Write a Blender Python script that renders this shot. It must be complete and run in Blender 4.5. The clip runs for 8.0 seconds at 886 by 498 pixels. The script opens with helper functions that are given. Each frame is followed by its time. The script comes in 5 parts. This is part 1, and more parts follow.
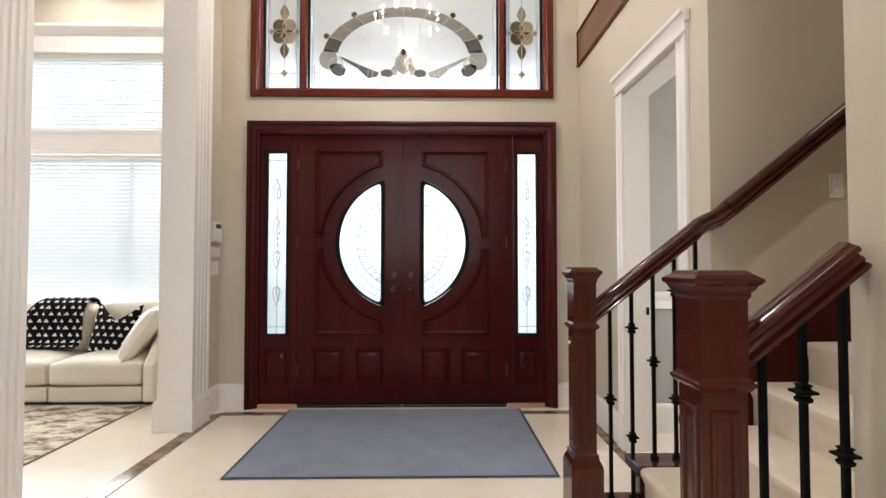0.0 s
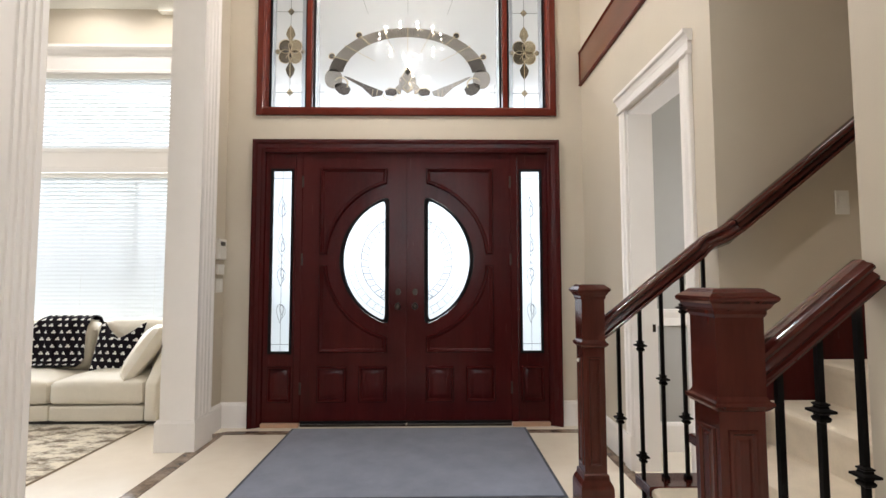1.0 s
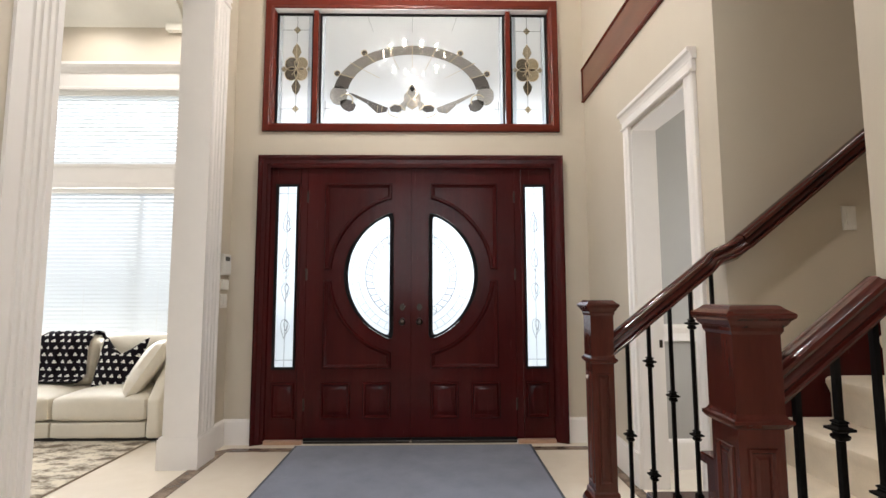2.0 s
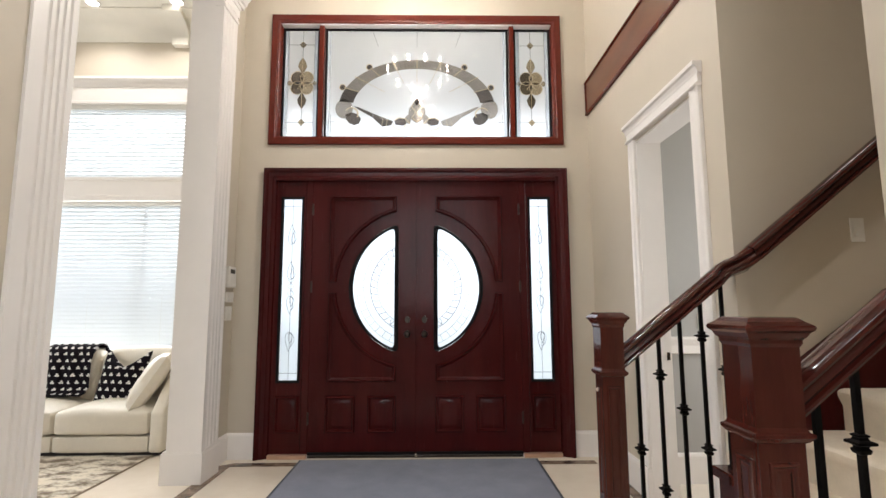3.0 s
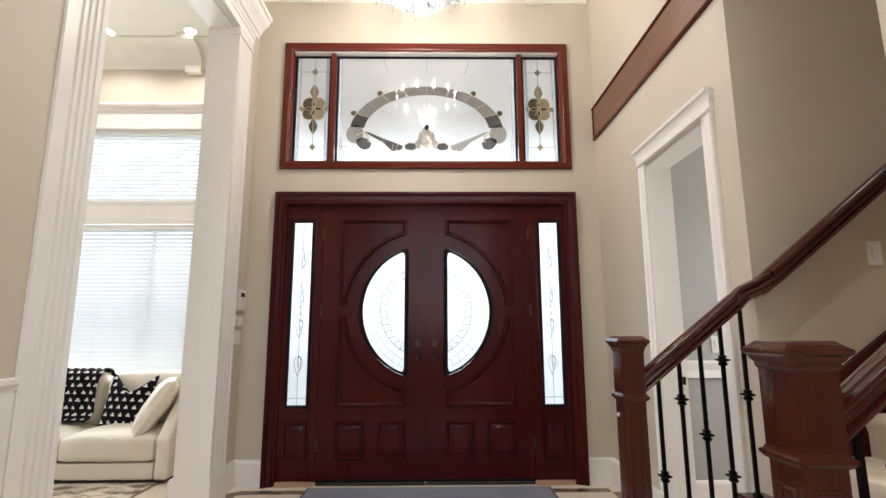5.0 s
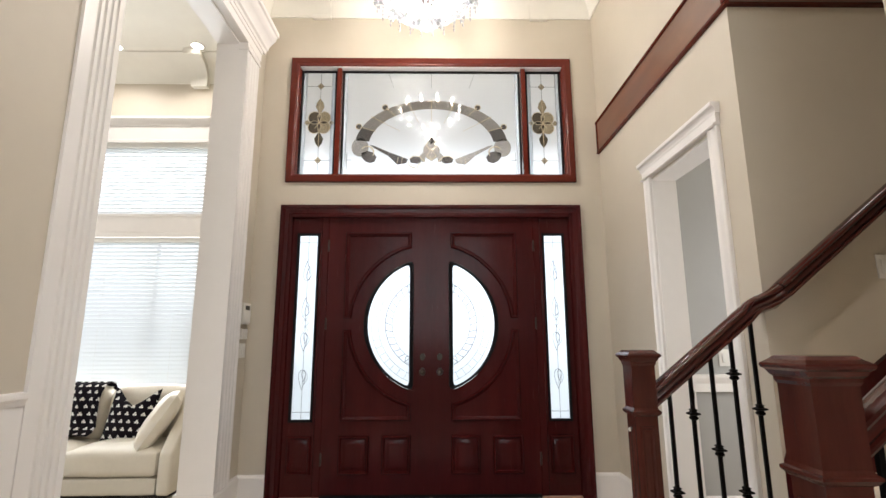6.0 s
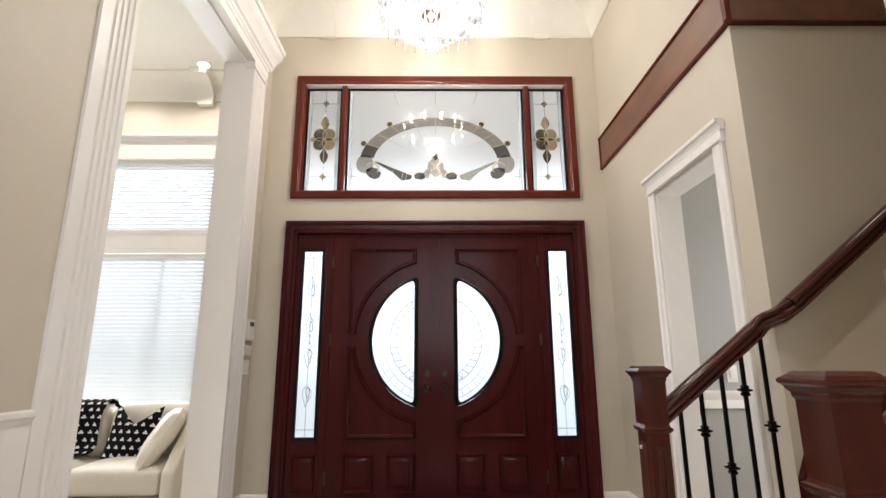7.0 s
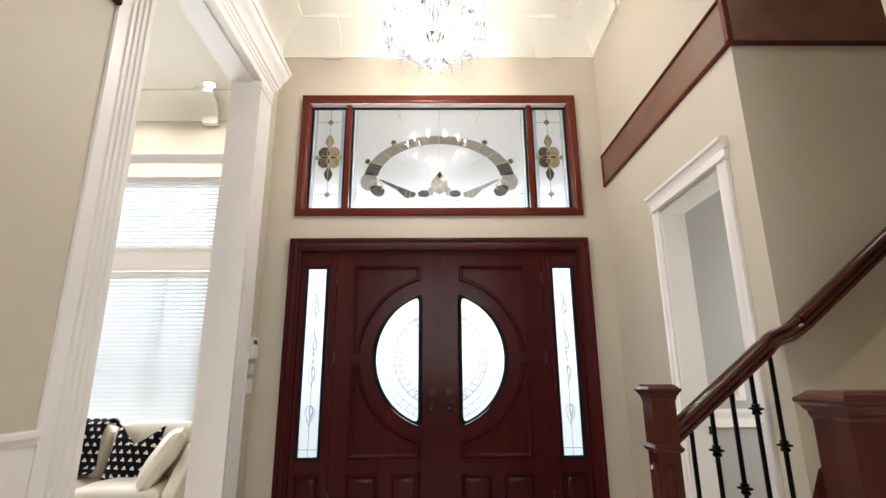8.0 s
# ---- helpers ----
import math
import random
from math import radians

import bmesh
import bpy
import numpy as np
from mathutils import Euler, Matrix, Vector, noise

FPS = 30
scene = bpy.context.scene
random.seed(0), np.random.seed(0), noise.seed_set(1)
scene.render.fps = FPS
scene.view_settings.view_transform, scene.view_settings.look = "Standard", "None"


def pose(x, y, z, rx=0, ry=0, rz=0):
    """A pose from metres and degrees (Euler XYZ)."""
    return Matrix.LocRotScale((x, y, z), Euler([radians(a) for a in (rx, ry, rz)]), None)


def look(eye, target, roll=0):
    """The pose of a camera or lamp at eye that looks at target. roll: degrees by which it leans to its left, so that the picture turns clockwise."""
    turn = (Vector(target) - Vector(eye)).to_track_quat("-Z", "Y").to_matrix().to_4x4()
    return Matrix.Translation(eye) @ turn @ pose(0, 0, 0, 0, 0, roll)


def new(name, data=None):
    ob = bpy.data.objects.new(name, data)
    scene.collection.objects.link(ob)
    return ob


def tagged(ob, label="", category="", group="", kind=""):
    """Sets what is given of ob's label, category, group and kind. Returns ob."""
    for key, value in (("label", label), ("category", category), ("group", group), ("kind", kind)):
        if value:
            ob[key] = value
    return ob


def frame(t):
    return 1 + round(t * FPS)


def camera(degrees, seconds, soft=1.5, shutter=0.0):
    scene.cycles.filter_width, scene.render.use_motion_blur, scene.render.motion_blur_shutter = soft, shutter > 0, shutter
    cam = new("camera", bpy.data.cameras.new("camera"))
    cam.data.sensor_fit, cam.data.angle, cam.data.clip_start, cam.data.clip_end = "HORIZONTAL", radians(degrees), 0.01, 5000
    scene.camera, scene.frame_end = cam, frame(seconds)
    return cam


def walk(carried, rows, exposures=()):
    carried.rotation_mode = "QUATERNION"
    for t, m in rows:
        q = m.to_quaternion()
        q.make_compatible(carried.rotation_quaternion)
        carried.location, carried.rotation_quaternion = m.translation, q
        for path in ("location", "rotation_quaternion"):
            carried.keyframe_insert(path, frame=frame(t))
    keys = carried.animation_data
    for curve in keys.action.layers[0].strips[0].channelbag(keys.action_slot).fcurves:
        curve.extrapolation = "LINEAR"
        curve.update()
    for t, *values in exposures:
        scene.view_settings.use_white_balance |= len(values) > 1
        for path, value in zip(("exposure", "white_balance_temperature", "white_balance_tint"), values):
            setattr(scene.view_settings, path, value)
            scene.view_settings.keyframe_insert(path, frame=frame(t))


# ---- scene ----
cam = camera(83.9, 8.0)
PATH = [
    (0, (0.279, -4.273, 1.233), (0.313, -2.274, 1.293), -0.0),
    (0.5, (0.263, -4.274, 1.239), (0.296, -2.276, 1.331), -0.1),
    (1, (0.247, -4.274, 1.237), (0.279, -2.278, 1.364), -0.1),
    (1.5, (0.228, -4.276, 1.241), (0.26, -2.283, 1.398), -0.1),
    (3, (0.17, -4.278, 1.244), (0.2, -2.292, 1.478), -0.2),
    (3.5, (0.147, -4.28, 1.244), (0.179, -2.296, 1.499), -0.2),
    (4, (0.129, -4.28, 1.244), (0.159, -2.3, 1.523), -0.2),
    (4.5, (0.108, -4.282, 1.243), (0.137, -2.306, 1.547), -0.2),
    (6, (0.043, -4.284, 1.248), (0.071, -2.32, 1.625), -0.2),
    (6.5, (0.023, -4.286, 1.25), (0.05, -2.328, 1.657), -0.3),
    (7, (0.007, -4.286, 1.248), (0.033, -2.335, 1.687), -0.3),
    (7.5, (-0.008, -4.286, 1.252), (0.018, -2.342, 1.724), -0.3),
    (8, (-0.024, -4.288, 1.252), (0.0, -2.353, 1.757), -0.4),
]
walk(cam, [(t, look(eye, target, roll)) for t, eye, target, roll in PATH], exposures=((0, 0.58), (4, 0.53), (8, 0.51)))
# ---- end of path ----

# ---- world, sun, large lights ----
world = bpy.data.worlds.new("world")
scene.world = world
world.use_nodes = True
wn, wl = world.node_tree.nodes, world.node_tree.links
sky = wn.new("ShaderNodeTexSky")
sky.sky_type, sky.sun_disc = "NISHITA", False
sky.sun_elevation, sky.sun_rotation = radians(48), radians(20)
sky.air_density, sky.dust_density = 1.0, 4.0
whiten = wn.new("ShaderNodeMixRGB")
whiten.inputs[0].default_value = 0.75
whiten.inputs[2].default_value = (24.0, 25.2, 26.5, 1)
wl.new(sky.outputs[0], whiten.inputs[1])
wl.new(whiten.outputs[0], wn["Background"].inputs[0])
wn["Background"].inputs[1].default_value = 0.15


def lamp(name, kind, m, energy, color=(1, 1, 1), **more):
    data = bpy.data.lights.new(name, kind)
    data.energy, data.color = energy, color
    for key, value in more.items():
        if key == "size":
            data.size = value
        elif key == "size_y":
            data.shape, data.size_y = "RECTANGLE", value
        elif key == "angle":
            data.angle = value
        elif key == "radius":
            data.shadow_soft_size = value
        elif key == "spot":
            data.spot_size, data.spot_blend = value, 0.6
    ob = new(name, data)
    ob.matrix_world = m
    return ob


lamp("sun", "SUN", look((-3, 6, 9), (0, 0, 0)), 0.8, (1, 0.97, 0.92), angle=radians(12))
WARM = (1.0, 0.952, 0.905)
# daylight entering through the living room's window
lamp("window_daylight", "AREA", pose(-3.68, 1.235, 1.75, -90, 0, 0), 60, (0.93, 0.97, 1.0), size=2.1, size_y=2.3)
# fill added through an unseen west window to brighten the hall's right wall
lamp("west_fill", "AREA", pose(-6.95, -1.15, 1.7, 0, -90, 0), 56, (0.95, 0.98, 1.0), size=2.0, size_y=2.6)
# fill added to brighten the side room, where no source is in view
lamp("side_room_fill", "AREA", pose(3.38, -1.25, 1.6, 0, 90, 0), 16, (0.95, 0.98, 1.0), size=1.2, size_y=0.7)
# fill added as if from an unseen window behind the hall
lamp("hall_back_fill", "AREA", pose(0.0, -7.85, 2.6, 90, 0, 0), 14, (0.95, 0.97, 1.0), size=2.6, size_y=2.6)
for k in range(12):
    lamp("chandelier_glow", "POINT", pose(-0.03 + 0.355 * math.cos(math.tau * (k + 0.5) / 12), -1.0 + 0.355 * math.sin(math.tau * (k + 0.5) / 12), 3.976), 1.5, WARM, radius=0.013)
lamp("chandelier_glow", "POINT", pose(-0.03, -1.0, 3.67), 46, WARM, radius=0.05)
# first two stand for the lights by the window; the others are added fill
for x, y, watts in ((-2.70, 0.70, 27), (-3.64, 0.70, 27), (-3.6, -0.9, 28), (-2.9, -3.4, 14)):
    lamp("downlight", "SPOT", pose(x, y, 4.50), watts, WARM, radius=0.06, spot=radians(150))
# unseen spot added to brighten the carpeted steps
lamp("stair_fill", "SPOT", pose(2.15, -2.72, 4.56), 16, WARM, radius=0.28, spot=radians(125))
# unseen ceiling spots added to brighten the hall's floor, doors and newels
for x, y, watts in ((0.1, -3.6, 94), (1.9, -4.8, 4), (-0.2, -5.6, 24)):
    lamp("hall_fill", "SPOT", pose(x, y, 4.56), watts, WARM, radius=0.05, spot=radians(118))


# ---- materials ----
def material(name, base, rough=0.5, metal=0.0, vary=0.06, scale=6.0, bump=0.0, bump_scale=60.0, coat=0.0, stretch=(1, 1, 1), second=None, spec=0.5, rough_vary=0.06, span=(0.42, 0.98)):
    m = bpy.data.materials.new(name)
    m.use_nodes = True
    n, l = m.node_tree.nodes, m.node_tree.links
    b = n["Principled BSDF"]
    b.inputs["Metallic"].default_value = metal
    b.inputs["Coat Weight"].default_value = coat
    b.inputs["Coat Roughness"].default_value = 0.12
    b.inputs["Specular IOR Level"].default_value = spec
    tc = n.new("ShaderNodeTexCoord")
    mp = n.new("ShaderNodeMapping")
    mp.inputs["Scale"].default_value = stretch
    l.new(tc.outputs["Object"], mp.inputs[0])
    big = n.new("ShaderNodeTexNoise")
    big.inputs["Scale"].default_value, big.inputs["Detail"].default_value = scale, 6
    fine = n.new("ShaderNodeTexNoise")
    fine.inputs["Scale"].default_value, fine.inputs["Detail"].default_value = scale * 7, 4
    l.new(mp.outputs[0], big.inputs[0])
    l.new(mp.outputs[0], fine.inputs[0])
    blend = n.new("ShaderNodeMath")
    blend.operation = "MULTIPLY_ADD"
    blend.inputs[1].default_value = 0.4
    l.new(fine.outputs[0], blend.inputs[0])
    l.new(big.outputs[0], blend.inputs[2])
    ramp = n.new("ShaderNodeValToRGB")
    ramp.color_ramp.elements[0].position, ramp.color_ramp.elements[1].position = span
    other = second or tuple(min(1, c * (1 + 2 * vary)) for c in base)
    low = base if second else tuple(c * (1 - 2 * vary) for c in base)
    ramp.color_ramp.elements[0].color = (*low, 1)
    ramp.color_ramp.elements[1].color = (*other, 1)
    l.new(blend.outputs[0], ramp.inputs[0])
    l.new(ramp.outputs[0], b.inputs["Base Color"])
    rr = n.new("ShaderNodeMapRange")
    rr.inputs[3].default_value, rr.inputs[4].default_value = max(0.02, rough - rough_vary), min(1, rough + rough_vary)
    l.new(fine.outputs[0], rr.inputs[0])
    l.new(rr.outputs[0], b.inputs["Roughness"])
    if bump:
        g = n.new("ShaderNodeTexNoise")
        g.inputs["Scale"].default_value, g.inputs["Detail"].default_value = bump_scale, 5
        l.new(mp.outputs[0], g.inputs[0])
        bp = n.new("ShaderNodeBump")
        bp.inputs["Strength"].default_value, bp.inputs["Distance"].default_value = bump, 0.01
        l.new(g.outputs[0], bp.inputs["Height"])
        l.new(bp.outputs[0], b.inputs["Normal"])
    return m


def glow(name, color, strength):
    m = bpy.data.materials.new(name)
    m.use_nodes = True
    b = m.node_tree.nodes["Principled BSDF"]
    b.inputs["Base Color"].default_value = (0.8, 0.8, 0.8, 1)
    b.inputs["Emission Color"].default_value = (*color, 1)
    b.inputs["Emission Strength"].default_value = strength
    return m


def pane_glass(name, blur, tint, clear=0.0, gloss=1.5, ripple=0.0, ripple_scale=30.0, milk=0.0):
    """Window glass: light passes straight on, blurred by the frosting, and the face mirrors by Fresnel."""
    m = bpy.data.materials.new(name)
    m.use_nodes = True
    n, l = m.node_tree.nodes, m.node_tree.links
    n.remove(n["Principled BSDF"])
    out = n["Material Output"]
    frost = n.new("ShaderNodeBsdfRefraction")
    frost.inputs["IOR"].default_value, frost.inputs["Roughness"].default_value = 1.40, blur
    frost.inputs["Color"].default_value = (*tint, 1)
    plain = n.new("ShaderNodeBsdfTransparent")
    plain.inputs["Color"].default_value = (*tint, 1)
    a = n.new("ShaderNodeMixShader")
    a.inputs[0].default_value = clear
    l.new(frost.outputs[0], a.inputs[1])
    l.new(plain.outputs[0], a.inputs[2])
    if milk:
        scatter = n.new("ShaderNodeBsdfTranslucent")
        scatter.inputs["Color"].default_value = (*tint, 1)
        body = n.new("ShaderNodeMixShader")
        body.inputs[0].default_value = milk
        l.new(a.outputs[0], body.inputs[1])
        l.new(scatter.outputs[0], body.inputs[2])
        a = body
    shine = n.new("ShaderNodeBsdfGlossy")
    shine.inputs["Roughness"].default_value = 0.03
    fr = n.new("ShaderNodeFresnel")
    fr.inputs[0].default_value = gloss
    if ripple:
        g = n.new("ShaderNodeTexNoise")
        g.inputs["Scale"].default_value = ripple_scale
        bp = n.new("ShaderNodeBump")
        bp.inputs["Strength"].default_value, bp.inputs["Distance"].default_value = ripple, 0.01
        tc = n.new("ShaderNodeTexCoord")
        l.new(tc.outputs["Object"], g.inputs[0])
        l.new(g.outputs[0], bp.inputs["Height"])
        l.new(bp.outputs[0], frost.inputs["Normal"])
    b = n.new("ShaderNodeMixShader")
    l.new(fr.outputs[0], b.inputs[0])
    l.new(a.outputs[0], b.inputs[1])
    l.new(shine.outputs[0], b.inputs[2])
    l.new(b.outputs[0], out.inputs[0])
    return m


def motif_fabric(name, dark, light, cell):
    """Black cloth with rows of small light three-lobed sprigs, set brickwise."""
    m = material(name, dark, 0.9, vary=0.1, scale=20, bump=0.3, bump_scale=300, spec=0.08)
    n, l = m.node_tree.nodes, m.node_tree.links
    tc = n.new("ShaderNodeTexCoord")
    sep = n.new("ShaderNodeSeparateXYZ")
    l.new(tc.outputs["UV"], sep.inputs[0])

    def op(kind, a, b=None, c=None):
        q = n.new("ShaderNodeMath")
        q.operation = kind
        for k, v in enumerate((a, b, c)):
            if v is None:
                continue
            if isinstance(v, (int, float)):
                q.inputs[k].default_value = v
            else:
                l.new(v, q.inputs[k])
        return q.outputs[0]

    v = op("DIVIDE", sep.outputs[1], cell * 0.9)
    row = op("FLOOR", v)
    shift = op("MULTIPLY", op("MODULO", row, 2.0), 0.5)
    u = op("ADD", op("DIVIDE", sep.outputs[0], cell), shift)
    fu = op("SUBTRACT", op("FRACT", u), 0.5)
    fv = op("SUBTRACT", op("FRACT", v), 0.5)
    dots = None
    for cx, cy, rad in ((-0.13, -0.08, 0.13), (0.12, -0.09, 0.13), (0.01, 0.13, 0.13)):
        dx, dy = op("SUBTRACT", fu, cx), op("SUBTRACT", fv, cy)
        d = op("SQRT", op("ADD", op("MULTIPLY", dx, dx), op("MULTIPLY", dy, dy)))
        hit = op("LESS_THAN", d, rad)
        dots = hit if dots is None else op("MAXIMUM", dots, hit)
    mix = n.new("ShaderNodeMixRGB")
    old = n["Principled BSDF"].inputs["Base Color"].links[0].from_socket
    l.new(dots, mix.inputs[0])
    l.new(old, mix.inputs[1])
    mix.inputs[2].default_value = (*light, 1)
    l.new(mix.outputs[0], n["Principled BSDF"].inputs["Base Color"])
    return m


PAINT = material("beige_wall_paint", (0.53, 0.468, 0.382), 0.55, vary=0.02, scale=1.5, bump=0.06, bump_scale=220)
TRIM = material("white_trim_paint", (0.775, 0.735, 0.705), 0.32, vary=0.015, scale=2, bump=0.02, bump_scale=90)
CEILING = material("ceiling_paint", (0.78, 0.75, 0.68), 0.7, vary=0.02, scale=1.5, bump=0.05, bump_scale=180)
GREY = material("grey_wall_paint", (0.36, 0.35, 0.335), 0.6, vary=0.02, scale=2, bump=0.05, bump_scale=220)
DOORWOOD = material("red_mahogany", (0.032, 0.0032, 0.0036), 0.25, vary=0.2, scale=1.6, bump=0.006, bump_scale=30, coat=0.07, stretch=(4, 4, 0.5), second=(0.060, 0.0068, 0.0066), spec=0.11)
RAILWOOD = material("polished_mahogany", (0.037, 0.0068, 0.0052), 0.11, vary=0.2, scale=3, bump=0.008, bump_scale=40, coat=0.6, stretch=(1.2, 5, 5), second=(0.064, 0.0112, 0.0078), spec=0.2)
POSTWOOD = material("newel_mahogany", (0.046, 0.0105, 0.0076), 0.18, vary=0.2, scale=3, bump=0.003, bump_scale=40, coat=0.45, stretch=(6, 6, 0.8), second=(0.082, 0.0185, 0.0128), spec=0.18)
POSTWOOD.node_tree.nodes["Principled BSDF"].inputs["Coat Roughness"].default_value = 0.05
FRAMEWOOD = material("reddish_cherry", (0.086, 0.0122, 0.0072), 0.24, vary=0.12, scale=2.0, bump=0.004, bump_scale=40, coat=0.12, stretch=(1, 3, 3), second=(0.116, 0.019, 0.0108), spec=0.16)
BANDWOOD = material("warm_cherry_panel", (0.115, 0.045, 0.024), 0.35, vary=0.2, scale=2.0, bump=0.03, bump_scale=40, coat=0.2, stretch=(4, 0.7, 4), second=(0.19, 0.08, 0.043))
FLOOR = material("polished_cream_stone", (0.655, 0.57, 0.475), 0.22, vary=0.03, scale=1.3, second=(0.74, 0.67, 0.575), spec=0.14, rough_vary=0.04)
MARBLE = material("brown_marble", (0.075, 0.048, 0.034), 0.10, vary=0.2, scale=9, second=(0.30, 0.22, 0.165), spec=0.35, span=(0.55, 0.9))
MAT = material("slate_blue_mat", (0.228, 0.243, 0.304), 0.72, vary=0.06, scale=5, bump=0.5, bump_scale=260, spec=0.2)
MATEDGE = material("mat_rubber_edge", (0.045, 0.052, 0.07), 0.6, vary=0.1, scale=20)
CARPET = material("cream_carpet", (0.78, 0.685, 0.56), 0.95, vary=0.035, scale=14, bump=0.6, bump_scale=330, spec=0.1)
IRON = material("black_iron", (0.0045, 0.0038, 0.0038), 0.42, vary=0.2, scale=30, bump=0.05, bump_scale=120, spec=0.07)
LEATHER = material("ivory_leather", (0.72, 0.665, 0.57), 0.42, vary=0.03, scale=5, bump=0.12, bump_scale=160)
BLACK = material("black_feet", (0.012, 0.011, 0.011), 0.5)
RUG = material("mottled_rug", (0.19, 0.15, 0.115), 0.95, vary=0.2, scale=4.5, bump=0.6, bump_scale=200, stretch=(1.2, 2.2, 1), second=(0.70, 0.63, 0.52), spec=0.1, span=(0.57, 0.77))
BLIND = material("white_blind_slat", (0.80, 0.78, 0.74), 0.4, vary=0.02, scale=3)
SLAT = pane_glass("thin_white_slat", 0.5, (0.86, 0.86, 0.85), 0.0, 1.2, milk=0.0)
for node in SLAT.node_tree.nodes:   # half reflecting, half letting light through
    if node.type == "BSDF_REFRACTION":
        thin = SLAT.node_tree.nodes.new("ShaderNodeBsdfTranslucent")
        thin.inputs[0].default_value = (0.89, 0.92, 0.95, 1)
        face = SLAT.node_tree.nodes.new("ShaderNodeBsdfDiffuse")
        face.inputs[0].default_value = (0.85, 0.84, 0.82, 1)
        target = node.outputs[0].links[0].to_node
        SLAT.node_tree.links.new(thin.outputs[0], target.inputs[1])
        SLAT.node_tree.links.new(face.outputs[0], target.inputs[2])
        target.inputs[0].default_value = 0.31
        break
PLASTIC = material("white_plastic", (0.72, 0.70, 0.66), 0.35, vary=0.02, scale=10)
SCREEN = material("dark_display", (0.03, 0.032, 0.03), 0.2, vary=0.1, scale=10)
BRONZE = material("aged_bronze", (0.045, 0.034, 0.028), 0.35, metal=0.9, vary=0.2, scale=25)
BRASS = material("silvered_metal", (0.55, 0.45, 0.36), 0.2, metal=1.0, vary=0.1, scale=25)
CAME = material("zinc_came", (0.16, 0.17, 0.18), 0.4, metal=0.6, vary=0.1, scale=40)
BRASSCAME = material("brass_came", (0.62, 0.52, 0.36), 0.3, metal=0.8, vary=0.1, scale=40)
GASKET = material("black_gasket", (0.006, 0.005, 0.006), 0.6, spec=0.1)
SILL = material("pale_oak_threshold", (0.42, 0.25, 0.17), 0.35, vary=0.1, scale=8, stretch=(0.6, 4, 4))
STONE = material("porch_stone", (0.42, 0.40, 0.37), 0.8, vary=0.08, scale=4, bump=0.2)
SOFFIT = material("porch_soffit", (0.30, 0.26, 0.22), 0.8, vary=0.06, scale=3)
LEAF = material("hedge_leaf", (0.05, 0.10, 0.035), 0.6, vary=0.25, scale=6)
GRASS = material("pale_concrete", (0.50, 0.50, 0.47), 0.9, vary=0.06, scale=2, bump=0.2, bump_scale=40)
BULB = glow("candle_bulb", (1.0, 0.93, 0.80), 60)
LED = glow("downlight_lens", (1.0, 0.93, 0.82), 12)
FROST = pane_glass("frosted_glass", 0.40, (0.89, 0.905, 0.92), 0.0, 2.2, milk=0.30)
BEVEL = pane_glass("bevelled_grey_glass", 0.10, (0.70, 0.66, 0.62), 0.35, 1.6, 0.25, 18)
DARKBEVEL = pane_glass("bevelled_dark_glass", 0.08, (0.40, 0.37, 0.35), 0.3, 1.7, 0.4, 14)
AMBER = pane_glass("bevelled_amber_glass", 0.12, (0.74, 0.66, 0.52), 0.25, 1.9, 0.3, 25)
BORDER = pane_glass("clear_bevelled_border", 0.03, (0.96, 0.98, 1.0), 0.6, 1.5, milk=0.35)
DARKAMBER = pane_glass("bevelled_brown_glass", 0.10, (0.36, 0.31, 0.24), 0.25, 1.8, 0.3, 25)
DOORGLASS = pane_glass("obscure_door_glass", 0.30, (0.68, 0.71, 0.74), 0.1, 1.3, milk=0.3)
CLEAR = pane_glass("clear_glass", 0.02, (0.97, 0.98, 0.98), 1.0, 1.35)
CRYSTAL = pane_glass("crystal", 0.05, (0.96, 0.97, 1.0), 0.62, 1.6, milk=0.34)
SPRIG = motif_fabric("black_sprig_cloth", (0.008, 0.006, 0.009), (0.72, 0.70, 0.67), 0.074)


# ---- builders ----
def part(name, bm, mat, parent=None, label="", smooth=False, category="", group="", kind=""):
    bmesh.ops.recalc_face_normals(bm, faces=bm.faces)
    me = bpy.data.meshes.new(name)
    bm.to_mesh(me)
    bm.free()
    me.materials.append(mat)
    if smooth:
        for p in me.polygons:
            p.use_smooth = True
        me.set_sharp_from_angle(angle=radians(38))
    ob = new(name, me)
    if parent:
        ob.parent = parent
    return tagged(ob, label, category, group, kind)


def thing(name, at, label, category, group="", kind=""):
    ob = new(name)
    ob.matrix_world = pose(*at)
    return tagged(ob, label, category, group, kind)


def put(ob, *at):
    ob.matrix_basis = pose(*at)
    return ob


def box(bm, x0, x1, y0, y1, z0, z1):
    vs = [bm.verts.new((x, y, z)) for x in (x0, x1) for y in (y0, y1) for z in (z0, z1)]
    fs = []
    for q in ((0, 1, 3, 2), (4, 6, 7, 5), (0, 4, 5, 1), (2, 3, 7, 6), (0, 2, 6, 4), (1, 5, 7, 3)):
        fs.append(bm.faces.new([vs[k] for k in q]))
    return vs


def boxes(*specs, bevel=0.0):
    bm = bmesh.new()
    for s in specs:
        box(bm, *s)
    if bevel:
        bmesh.ops.bevel(bm, geom=bm.edges[:], offset=bevel, segments=2, profile=0.6, affect="EDGES")
    return bm


